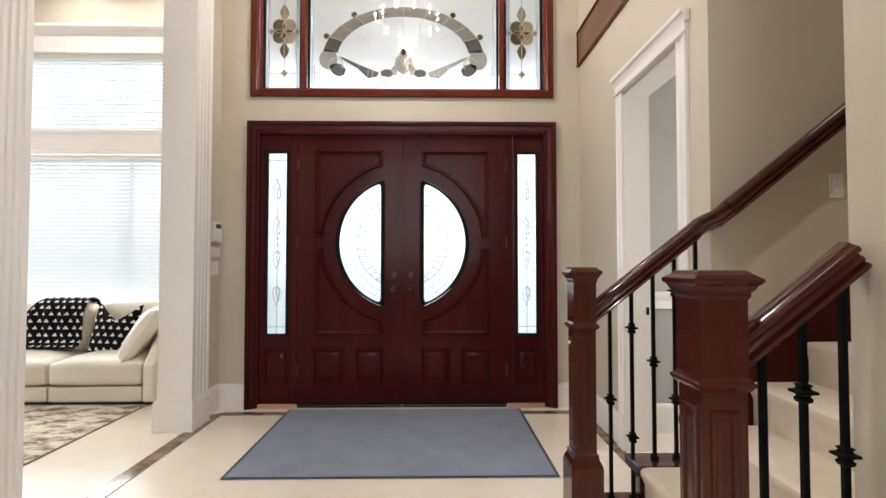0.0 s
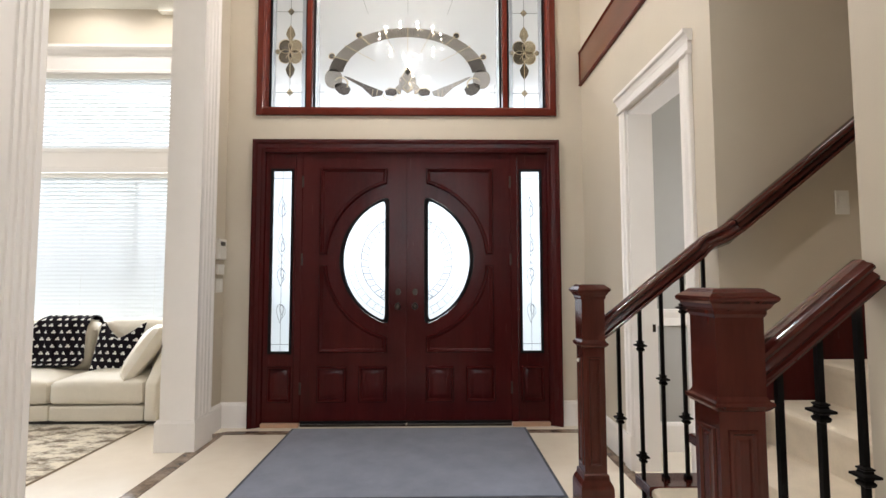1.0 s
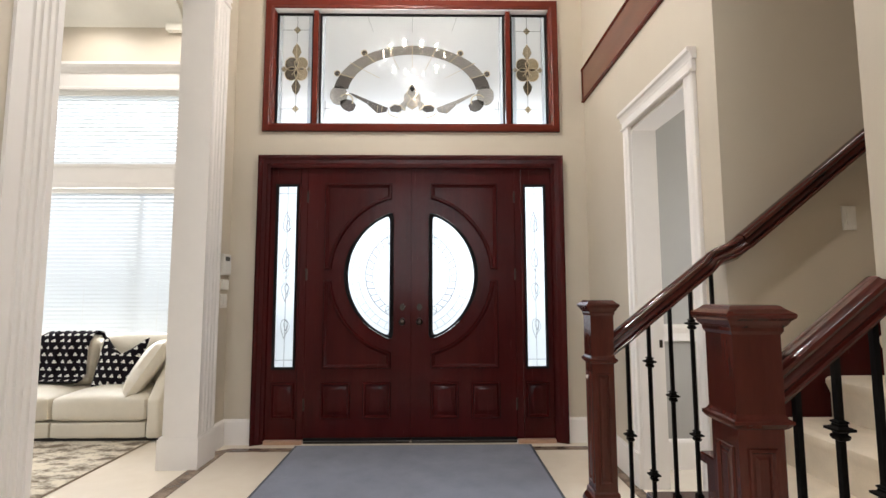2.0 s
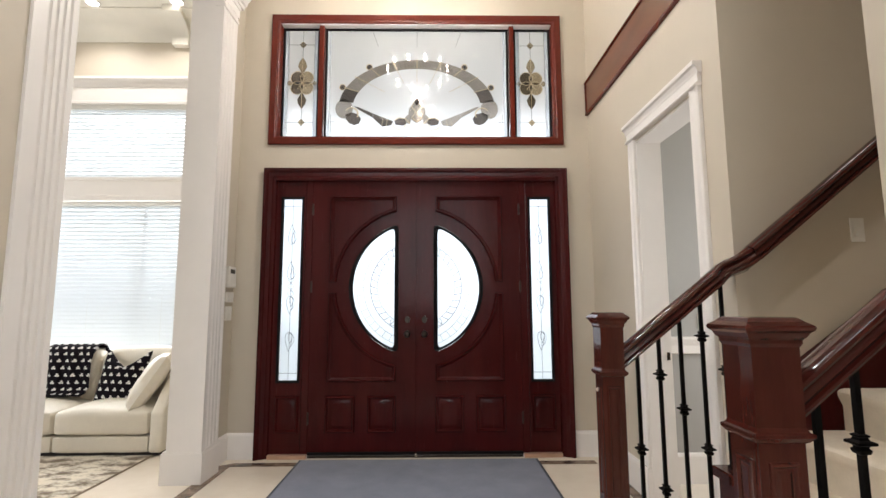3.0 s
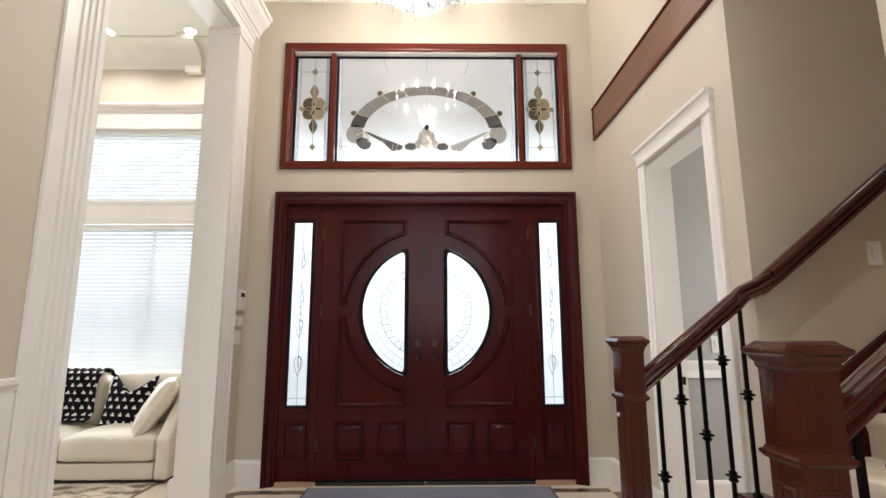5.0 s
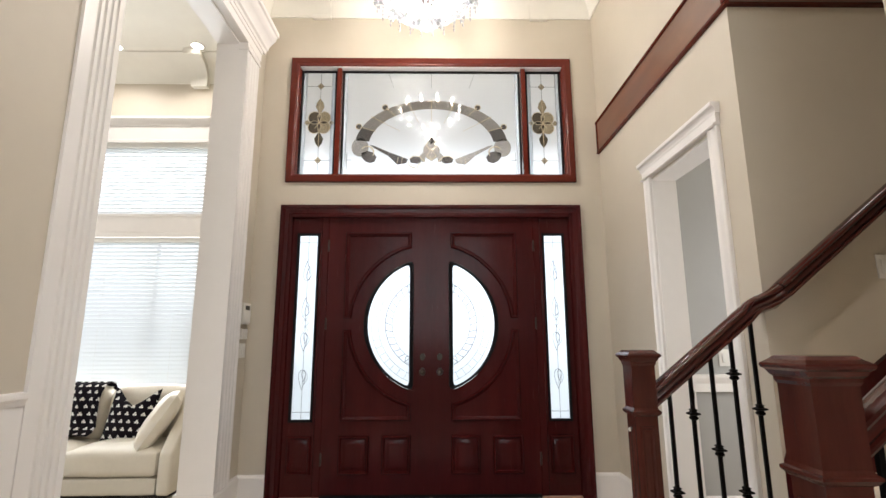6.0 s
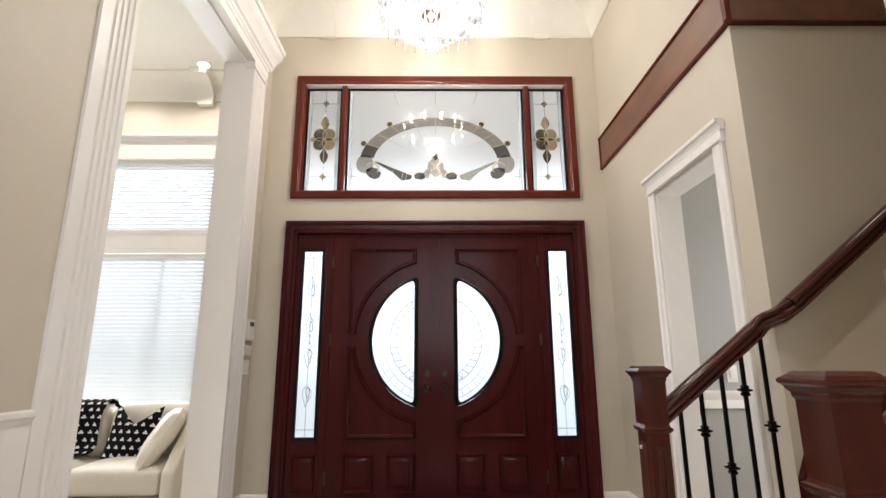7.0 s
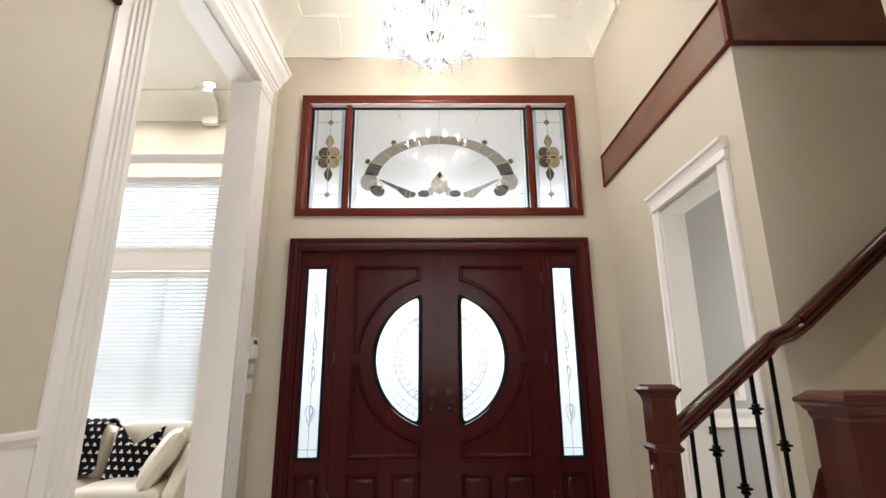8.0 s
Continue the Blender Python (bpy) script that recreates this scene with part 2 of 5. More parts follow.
def prism(bm, pts, axis, a, b):
    """A polygon drawn in the two other axes, drawn out along axis from a to b."""
    def at(p, w):
        return {"x": (w, *p), "y": (p[0], w, p[1]), "z": (*p, w)}[axis]
    lo = [bm.verts.new(at(p, a)) for p in pts]
    hi = [bm.verts.new(at(p, b)) for p in pts]
    for k in range(len(pts)):
        j = (k + 1) % len(pts)
        bm.faces.new((lo[k], lo[j], hi[j], hi[k]))
    bm.faces.new(lo[::-1])
    bm.faces.new(hi)
    return bm


def ring(bm, outline, profile, put_at, closed=True):
    """Sweeps a moulding round an outline: outline(d) gives the points inset by d; profile holds (d, height)."""
    rows = [[bm.verts.new(put_at(p, h)) for p in outline(d)] for d, h in profile]
    n = len(rows[0])
    for a, b in zip(rows, rows[1:]):
        for k in range(n if closed else n - 1):
            j = (k + 1) % n
            bm.faces.new((a[k], a[j], b[j], b[k]))
    return rows


def rect(x0, x1, z0, z1):
    return lambda d: [(x0 + d, z0 + d), (x1 - d, z0 + d), (x1 - d, z1 - d), (x0 + d, z1 - d)]


def sweep(bm, path, profile, caps=True):
    """Sweeps a closed profile of (sideways, up) along a path, mitred at its bends."""
    path = [Vector(p) for p in path]
    rows = []
    for k, p in enumerate(path):
        a = (path[k] - path[k - 1]).normalized() if k else None
        b = (path[k + 1] - path[k]).normalized() if k + 1 < len(path) else None
        t = ((a or b) + (b or a)).normalized()
        side = t.cross(Vector((0, 0, 1)))
        if side.length < 1e-4:
            side = Vector((1, 0, 0))
        side.normalize()
        up = side.cross(t)
        rows.append([bm.verts.new(p + side * u + up * v) for u, v in profile])
    n = len(profile)
    for r, s in zip(rows, rows[1:]):
        for k in range(n):
            bm.faces.new((r[k], r[(k + 1) % n], s[(k + 1) % n], s[k]))
    if caps:
        bm.faces.new(rows[0][::-1])
        bm.faces.new(rows[-1])


def disc(r, n=8):
    return [(r * math.cos(math.tau * k / n), r * math.sin(math.tau * k / n)) for k in range(n)]


def tube(bm, path, r, n=6):
    sweep(bm, path, disc(r, n))


def lathe(bm, profile, centre=(0, 0, 0), n=16):
    """Turns a profile of (radius, height) about the upright axis."""
    cx, cy, cz = centre
    rows = []
    for r, z in profile:
        if r < 1e-5:
            rows.append([bm.verts.new((cx, cy, cz + z))])
        else:
            rows.append([bm.verts.new((cx + r * math.cos(math.tau * k / n), cy + r * math.sin(math.tau * k / n), cz + z)) for k in range(n)])
    for a, b in zip(rows, rows[1:]):
        for k in range(n):
            j = (k + 1) % n
            if len(a) == 1 and len(b) == 1:
                continue
            if len(a) == 1:
                bm.faces.new((a[0], b[j], b[k]))
            elif len(b) == 1:
                bm.faces.new((a[k], a[j], b[0]))
            else:
                bm.faces.new((a[k], a[j], b[j], b[k]))
    return bm


def square_stack(bm, levels, cx=0.0, cy=0.0):
    """A square pillar built up from (half width, height) levels."""
    rows = []
    for w, z in levels:
        rows.append([bm.verts.new((cx + sx * w, cy + sy * w, z)) for sx, sy in ((-1, -1), (1, -1), (1, 1), (-1, 1))])
    for a, b in zip(rows, rows[1:]):
        for k in range(4):
            bm.faces.new((a[k], a[(k + 1) % 4], b[(k + 1) % 4], b[k]))
    bm.faces.new(rows[0][::-1])
    bm.faces.new(rows[-1])
    return bm


def plate(pts, y0, y1, bevel=0.0):
    """A flat piece with the outline pts (x, z), between depths y0 and y1, its room-side edge bevelled."""
    bm = bmesh.new()
    if bevel:
        cx, cz = sum(p[0] for p in pts) / len(pts), sum(p[1] for p in pts) / len(pts)
        inner = []
        for x, z in pts:
            d = max(1e-6, math.hypot(x - cx, z - cz))
            s = max(0.3, 1 - bevel / d)
            inner.append((cx + (x - cx) * s, cz + (z - cz) * s))
        back = [bm.verts.new((x, y1, z)) for x, z in pts]
        mid = [bm.verts.new((x, (y0 + y1) / 2, z)) for x, z in pts]
        face = [bm.verts.new((x, y0, z)) for x, z in inner]
        n = len(pts)
        for a, b in ((back, mid), (mid, face)):
            for k in range(n):
                bm.faces.new((a[k], a[(k + 1) % n], b[(k + 1) % n], b[k]))
        bm.faces.new(face)
        bm.faces.new(back[::-1])
    else:
        prism(bm, pts, "y", y0, y1)
    return bm


# ---- the large structure ----
TOP = 4.62       # flat ceiling
WALL_TOP = 4.347  # where the cove starts
LW, RW = -1.57, 1.55   # faces of the hall's side walls
STAIR_Y = -2.03  # face of the wall along the stairs

part("floor", boxes((-7.2, 4.2, -8.2, 1.45, -0.12, 0.0)), FLOOR, label="polished cream stone floor of the entrance hall", category="floor", kind="structure")
part("ground", boxes((-60, 60, 1.45, 90, -0.4, -0.16), (-60, -7.2, -60, 1.45, -0.4, -0.16), (4.2, 60, -60, 1.45, -0.4, -0.16), (-7.2, 4.2, -60, -8.2, -0.4, -0.16)), GRASS, label="pale concrete forecourt outside the house", category="ground", kind="structure")
part("porch_floor", boxes((-1.75, 4.2, 0.2, 3.0, -0.15, -0.03)), STONE, label="grey stone porch floor outside the entrance", category="porch", kind="structure")
part("porch_ceiling", boxes((-1.9, 4.2, 0.2, 2.9, 4.0, 4.12)), SOFFIT, label="taupe soffit of the porch roof", category="porch ceiling", kind="structure")

part("wall_north", boxes(
    (-1.75, -1.26, 0, 0.2, 0, TOP), (1.26, RW, 0, 0.2, 0, TOP),
    (-1.26, 1.26, 0, 0.2, 2.41, 2.745), (-1.26, 1.26, 0, 0.2, 3.855, TOP)), PAINT, label="beige painted wall around the entrance doors", category="wall", kind="structure")
part("wall_east", boxes(
    (RW, 1.712, -1.008, 0.2, 0, TOP), (RW, 1.712, STAIR_Y, -1.78, 0, TOP),
    (RW, 1.712, -1.78, -1.008, 2.37, TOP)), PAINT, label="beige painted wall with a cased opening", category="wall", kind="structure")
part("wall_stairs", boxes((1.712, 4.2, STAIR_Y, -1.85, 0, TOP)), PAINT, label="beige painted wall along the stairs", category="wall", kind="structure")
part("wall_stairs_near", boxes((1.325, 4.2, -3.20, -3.045, 0, TOP), bevel=0.004), PAINT, label="beige painted wall closing the stair's side", category="wall", kind="structure")
NW = -1.515      # face of the hall's wall nearer than the living room opening
part("wall_west", boxes(
    (-1.75, LW, -0.33, 0.0, 0, 3.69), (-1.75, LW, 0.2, 1.25, 0, TOP), (-1.75, LW, -2.334, 0.0, 3.69, TOP),
    (-1.75, NW, -8.0, -2.334, 0, TOP)), PAINT, label="beige painted wall between hall and living room", category="wall", kind="structure")
WX0, WX1 = -4.75, -2.62
part("wall_living_north", boxes(
    (-7.0, WX0, 1.25, 1.45, 0, TOP), (WX1, -1.75, 1.25, 1.45, 0, TOP), (WX0, WX1, 1.25, 1.45, 0, 0.55),
    (WX0, WX1, 1.25, 1.45, 2.46, 2.70), (WX0, WX1, 1.25, 1.45, 3.60, TOP)), PAINT, label="pale beige living room wall around the windows", category="wall", kind="structure")
part("wall_living_west", boxes((-7.2, -7.0, -8.2, -2.45, 0, TOP), (-7.2, -7.0, 0.15, 1.45, 0, TOP), (-7.2, -7.0, -2.45, 0.15, 0, 0.7), (-7.2, -7.0, -2.45, 0.15, 2.7, TOP)), PAINT, label="plain beige living room wall", category="wall", kind="structure")
part("wall_east_outer", boxes((4.0, 4.2, -8.2, -3.2, 0, TOP), (4.0, 4.2, -3.045, STAIR_Y, 0, TOP)), PAINT, label="plain beige wall beyond the stairs", category="wall", kind="structure")
part("wall_south", boxes((-7.0, -1.4, -8.2, -8.0, 0, TOP), (1.4, 4.2, -8.2, -8.0, 0, TOP), (-1.4, 1.4, -8.2, -8.0, 0, 1.2), (-1.4, 1.4, -8.2, -8.0, 4.0, TOP)), PAINT, label="plain beige wall at the back of the hall", category="wall", kind="structure")
SX0, SX1, SY0, SY1 = 0.44, 0.83, -2.41, -1.95   # skylight
part("ceiling", boxes((-7.2, SX0, -8.2, 1.45, TOP, TOP + 0.12), (SX1, 4.2, -8.2, 1.45, TOP, TOP + 0.12), (SX0, SX1, -8.2, SY0, TOP, TOP + 0.12), (SX0, SX1, SY1, 1.45, TOP, TOP + 0.12)), CEILING, label="cream painted ceiling", category="ceiling", kind="structure")

# small grey room beyond the cased opening
part("wall_side_room_north", boxes((1.712, 3.4, -0.65, -0.5, 0, 2.75)), GREY, label="grey painted wall of the side room", category="wall", kind="structure")
# unseen end wall; its opening is added for the side room's fill
part("wall_side_room_east", boxes((3.4, 3.55, -1.85, -1.6, 0, 2.75), (3.4, 3.55, -0.9, -0.5, 0, 2.75), (3.4, 3.55, -1.6, -0.9, 0, 1.0), (3.4, 3.55, -1.6, -0.9, 2.2, 2.75)), GREY, label="grey painted end wall of the side room", category="wall", kind="structure")
part("side_room_ceiling", boxes((1.712, 3.55, -1.85, -0.5, 2.75, 2.85)), CEILING, label="white ceiling of the side room", category="ceiling", kind="structure")

# skirtings
def skirting(name, pts, axis, a, b):
    return part(name, prism(bmesh.new(), pts, axis, a, b), TRIM, label="white painted tall baseboard", category="baseboard", kind="structure")


def skirt_y(face, out, a, b):   # along y, on a wall whose face is x = face
    s = 1 if out > 0 else -1
    skirting("baseboard", [(face, 0), (face + s * 0.018, 0), (face + s * 0.018, 0.185), (face + s * 0.012, 0.20), (face, 0.21)], "y", a, b)


def skirt_x(face, a, b, s=-1):
    skirting("baseboard", [(face, 0), (face + s * 0.018, 0), (face + s * 0.018, 0.185), (face + s * 0.012, 0.20), (face, 0.21)], "x", a, b)


skirt_x(0.0, LW, -1.335)
skirt_x(0.0, 1.335, RW)
skirt_y(LW, 1, -0.325, -0.018)
skirt_y(RW, -1, -0.924, -0.02)
skirt_y(RW, -1, STAIR_Y, -1.861)
skirt_x(-0.65, 1.713, 3.4)
skirt_y(NW, 1, -7.9, -2.343)
skirt_x(1.25, -7.0, -1.75)
part("trim", prism(bmesh.new(), [(-0.65, 0.90), (-0.675, 0.905), (-0.668, 0.96), (-0.68, 1.0), (-0.68, 1.02), (-0.65, 1.025)], "x", 1.713, 3.4), TRIM, label="white chair rail on the grey wall", category="chair rail", kind="structure")

# stone border in the floor
border = thing("floor_border", (0, 0, 0), "brown marble border strip inlaid in the cream floor", "floor border", kind="structure")
y = -0.19
while y > -4.6:
    part("strip", boxes((-1.555, -1.455, y - 0.398, y, 0.0, 0.004)), MARBLE, border)
    y -= 0.4
x = -1.455
while x < 1.4:
    part("strip", boxes((x, min(x + 0.398, 1.455), -0.20, -0.12, 0.0, 0.004)), MARBLE, border)
    x += 0.4
y = -0.21
while y > -1.9:
    part("strip", boxes((1.46, 1.53, y - 0.398, y, 0.0, 0.004)), MARBLE, border)
    y -= 0.4
part("strip", plate([(-1.555, -0.19), (-1.455, -0.19), (-1.38, -0.12), (-1.45, -0.12)], 0, 1), MARBLE, border).matrix_basis = Matrix(((1, 0, 0, 0), (0, 0, 1, 0), (0, 0.004, 0, 0), (0, 0, 0, 1)))


# cove with raised ribs round the ceiling
def cove_profile(lift=0.0):
    pts = [(0.0, WALL_TOP - lift), (0.012 + lift, WALL_TOP - lift), (0.012 + lift, WALL_TOP + 0.02)]
    for k in range(7):
        a = radians(90) * k / 6
        pts.append((0.27 + lift * 0.7 - 0.255 * math.cos(a), WALL_TOP + 0.02 + 0.235 * math.sin(a) - lift * 0.7))
    pts += [(0.27 + lift, TOP), (0.0, TOP)]
    return pts


def cove(kind_axis, face, s, a, b, lift=0.0, name="ceiling_cove"):
    pts = [(face + s * d, z) for d, z in cove_profile(lift)]
    return prism(bmesh.new(), pts, kind_axis, a, b)


part("ceiling_cove", cove("x", 0.0, -1, LW, RW), CEILING, label="cream plaster cove under the hall ceiling", category="cornice", kind="structure", smooth=True)
part("ceiling_cove", cove("y", RW, -1, -4.4, 0.0), CEILING, label="cream plaster cove under the hall ceiling", category="cornice", kind="structure", smooth=True)
part("ceiling_cove", cove("y", LW, 1, -4.4, 0.0), CEILING, label="cream plaster cove under the hall ceiling", category="cornice", kind="structure", smooth=True)
part("ceiling_cove", cove("x", 1.25, -1, -7.0, -1.75), CEILING, label="cream plaster cove in the living room", category="cornice", kind="structure", smooth=True)
for x0 in (-1.138, 0.955):
    part("cove_rib", cove("x", 0.0, -1, x0, x0 + 0.17, 0.022), CEILING, label="raised plaster rib across the cove", category="cornice", group="cove ribs", kind="structure", smooth=True)
for y0 in (-0.72, -2.4):
    part("cove_rib", cove("y", RW, -1, y0, y0 + 0.17, 0.022), CEILING, label="raised plaster rib across the cove", category="cornice", group="cove ribs", kind="structure", smooth=True)
for x0 in (-2.885, -4.97):
    part("cove_rib", cove("x", 1.25, -1, x0, x0 + 0.185, 0.065), CEILING, label="raised plaster rib across the living room cove", category="cornice", group="cove ribs", kind="structure", smooth=True)


# ---- opening to the living room: fluted pilasters, header, crown ----
def fluted(y0, y1, face, depth, count, cut=0.009, lead=0.025):
    """Outline (x, y) of a board with upright flutes in the face at x = face."""
    pts = [(face - depth, y0), (face, y0)]
    w = (y1 - y0 - 0.025 - lead) / count
    for k in range(count):
        a = y0 + lead + k * w
        pts.append((face, a + 0.010))
        for j in range(5):
            f = math.pi * (j + 0.5) / 5
            pts.append((face - cut * math.sin(f), a + 0.010 + (w - 0.020) * (1 - math.cos(f)) / 2))
        pts.append((face, a + w - 0.010))
    return pts + [(face, y1), (face - depth, y1)]


for y0, y1, flush in ((-0.6, -0.33, -0.6), (-2.334, -2.085, -2.085)):
    pil = thing("pilaster", (0, 0, 0), "white fluted pilaster lining the living room opening", "pilaster", "opening pilasters", "structure")
    part("shaft", prism(bmesh.new(), fluted(y0, y1, -1.5, 0.252, 4, *((0.002, 0.025) if y1 > -1 else (0.010, 0.065))), "z", 0.225, 3.69), TRIM, pil, smooth=True)
    part("plinth", prism(bmesh.new(), [(-1.785, y0 - 0.008), (-1.49, y0 - 0.008), (-1.49, y1 + 0.008), (-1.785, y1 + 0.008)], "z", 0, 0.21), TRIM, pil)
    part("plinth_cap", prism(bmesh.new(), [(-1.775, y0 - 0.004), (-1.494, y0 - 0.004), (-1.494, y1 + 0.004), (-1.775, y1 + 0.004)], "z", 0.21, 0.226), TRIM, pil)
    part("cap_bead", boxes((-1.57, -1.488, y0 - 0.004, y1 + 0.004, 3.62, 3.645), bevel=0.005), TRIM, pil)

header = thing("header_trim", (0, 0, 0), "white header with stepped crown over the living room opening", "header", kind="structure")
part("soffit_board", boxes((-1.75, -1.572, -2.085, -0.6, 3.675, 3.689)), TRIM, header)
part("fascia", prism(bmesh.new(), [(LW, 3.692), (-1.5, 3.692), (-1.5, 3.76), (-1.492, 3.765), (-1.492, 3.80), (LW, 3.80)], "y", -2.40, -0.30), TRIM, header)
part("crown", prism(bmesh.new(), [(LW, 3.80), (-1.485, 3.80), (-1.48, 3.825), (-1.462, 3.835), (-1.455, 3.865), (-1.425, 3.90), (-1.40, 3.92), (-1.39, 3.955), (-1.372, 3.962), (-1.372, 4.0), (LW, 4.0)], "y", -2.45, -0.25), TRIM, header, smooth=True)

# wainscot on the near stretch of the wall
wains = thing("wainscot", (0, 0, 0), "white panelled wainscot with a chair rail", "wainscot", kind="structure")
part("panel_board", boxes((NW, NW + 0.012, -4.6, -2.338, 0.21, 1.025)), TRIM, wains)
part("chair_rail", prism(bmesh.new(), [(NW, 1.025), (NW + 0.016, 1.025), (NW + 0.020, 1.042), (NW + 0.028, 1.052), (NW + 0.028, 1.070), (NW, 1.075)], "y", -4.6, -2.338), TRIM, wains)
for a in (-3.05, -3.75, -4.45):
    bm = bmesh.new()
    ring(bm, rect(a, a + 0.58, 0.32, 0.92), [(0, 0), (0, 0.012), (0.012, 0.02), (0.03, 0.01), (0.035, 0)], lambda p, h: (NW + 0.012 + h, p[0], p[1]))
    part("panel_moulding", bm, TRIM, wains)

picture = thing("picture_frame", (0, 0, 0), "picture in a thin dark frame hanging on the beige wall", "picture")
bm = bmesh.new()
ring(bm, rect(-3.0, -2.337, 2.94, 3.75), [(0, 0), (0, 0.025), (0.006, 0.032), (0.016, 0.028), (0.02, 0.008)], lambda p, h: (NW + h, p[0], p[1]))
part("frame", bm, BRONZE, picture, "dark bronze frame")
part("print", boxes((NW + 0.001, NW + 0.008, -2.98, -2.349, 2.96, 3.73)), TRIM, picture)


# ---- entrance: doors with sidelights ----
CASE = [(0, 0), (0, -0.045), (0.014, -0.052), (0.03, -0.046), (0.04, -0.034), (0.072, -0.028), (0.082, -0.016), (0.10, -0.012), (0.108, 0.0), (0.108, 0.06)]
entry = thing("door_1", (0, 0, 0), "dark red mahogany double entrance door with leaded sidelights", "entrance door", kind="structure")


def casing(name, x0, x1, z0, z1, profile, mat, parent, sill):
    bm = bmesh.new()
    if sill:
        ring(bm, rect(x0, x1, z0, z1), profile, lambda p, h: (p[0], h, p[1]))
    else:
        ring(bm, lambda d: [(x0 + d, z0), (x0 + d, z1 - d), (x1 - d, z1 - d), (x1 - d, z0)], profile, lambda p, h: (p[0], h, p[1]), closed=False)
    return part(name, bm, mat, parent, smooth=True)


casing("casing", -1.333, 1.333, 0.0, 2.464, CASE, DOORWOOD, entry, False)
part("lintel_bead", prism(bmesh.new(), [(-0.035, 2.352), (-0.005, 2.352), (-0.005, 2.392), (-0.03, 2.392), (-0.04, 2.375)], "x", -1.225, 1.225), DOORWOOD, entry)
for s in (-1, 1):
    a, b = sorted((s * 0.905, s * 0.965))
    part("mullion", boxes((a, b, 0.002, 0.12, 0.03, 2.36), bevel=0.006), DOORWOOD, entry)
part("threshold", boxes((-0.90, 0.90, -0.006, 0.16, 0.002, 0.022), bevel=0.004), BRONZE, entry, "dark metal threshold")
for s in (-1, 1):
    a, b = sorted((s * 0.905, s * 1.225))
    part("sidelight_sill", boxes((a, b, -0.035, 0.02, 0.002, 0.034), bevel=0.004), SILL, entry, "pale worn wooden sill")
ZC, RG = 1.414, 0.563   # centre height and radius of the round glazing
PANEL = [(-0.004, 0.002), (0.0, -0.016), (0.006, -0.024), (0.014, -0.022), (0.020, -0.005), (0.024, -0.0005), (0.030, -0.0005), (0.036, -0.004), (0.062, -0.010), (0.066, -0.010)]


def d_glass(r, flat):
    """The half-round light of one leaf, its chord at x = -flat, corners eased."""
    pts = []
    top = math.acos(flat / r)
    for k in range(41):
        a = math.pi - top + 2 * top * k / 40
        pts.append((r * math.cos(a), ZC + r * math.sin(a)))
    pts[0] = (pts[0][0] - 0.012, pts[0][1] - 0.012)
    pts[-1] = (pts[-1][0] - 0.012, pts[-1][1] + 0.012)
    h = r * math.sin(top) - 0.04
    return pts + [(-flat, ZC - h), (-flat, ZC + h)]


ARCH = [(-0.004, 0.002), (0.0, -0.016), (0.006, -0.023), (0.013, -0.023), (0.019, -0.012), (0.024, -0.010), (0.030, -0.004), (0.034, 0.002)]


def arch_panel(up):
    """Outline of a corner panel that wraps the round light; up: the upper one."""
    xl, xr, zt, zb, r = -0.75, -0.172, 0.803, 0.050, 0.69
    def outline(d):
        pts = [(xl + d, zb + d), (xl + d, zt - d), (xr - d, zt - d)]
        q = r + d
        a0 = math.acos(-(xr - d) / q)
        a1 = math.asin((zb + d) / q)
        for k in range(25):
            a = a0 + (a1 - a0) * k / 24
            pts.append((-q * math.cos(a), q * math.sin(a)))
        return [(x, ZC + (z if up else -z * 0.985)) for x, z in pts]
    return outline


def fill(bm, vs):
    bm.faces.new(vs)


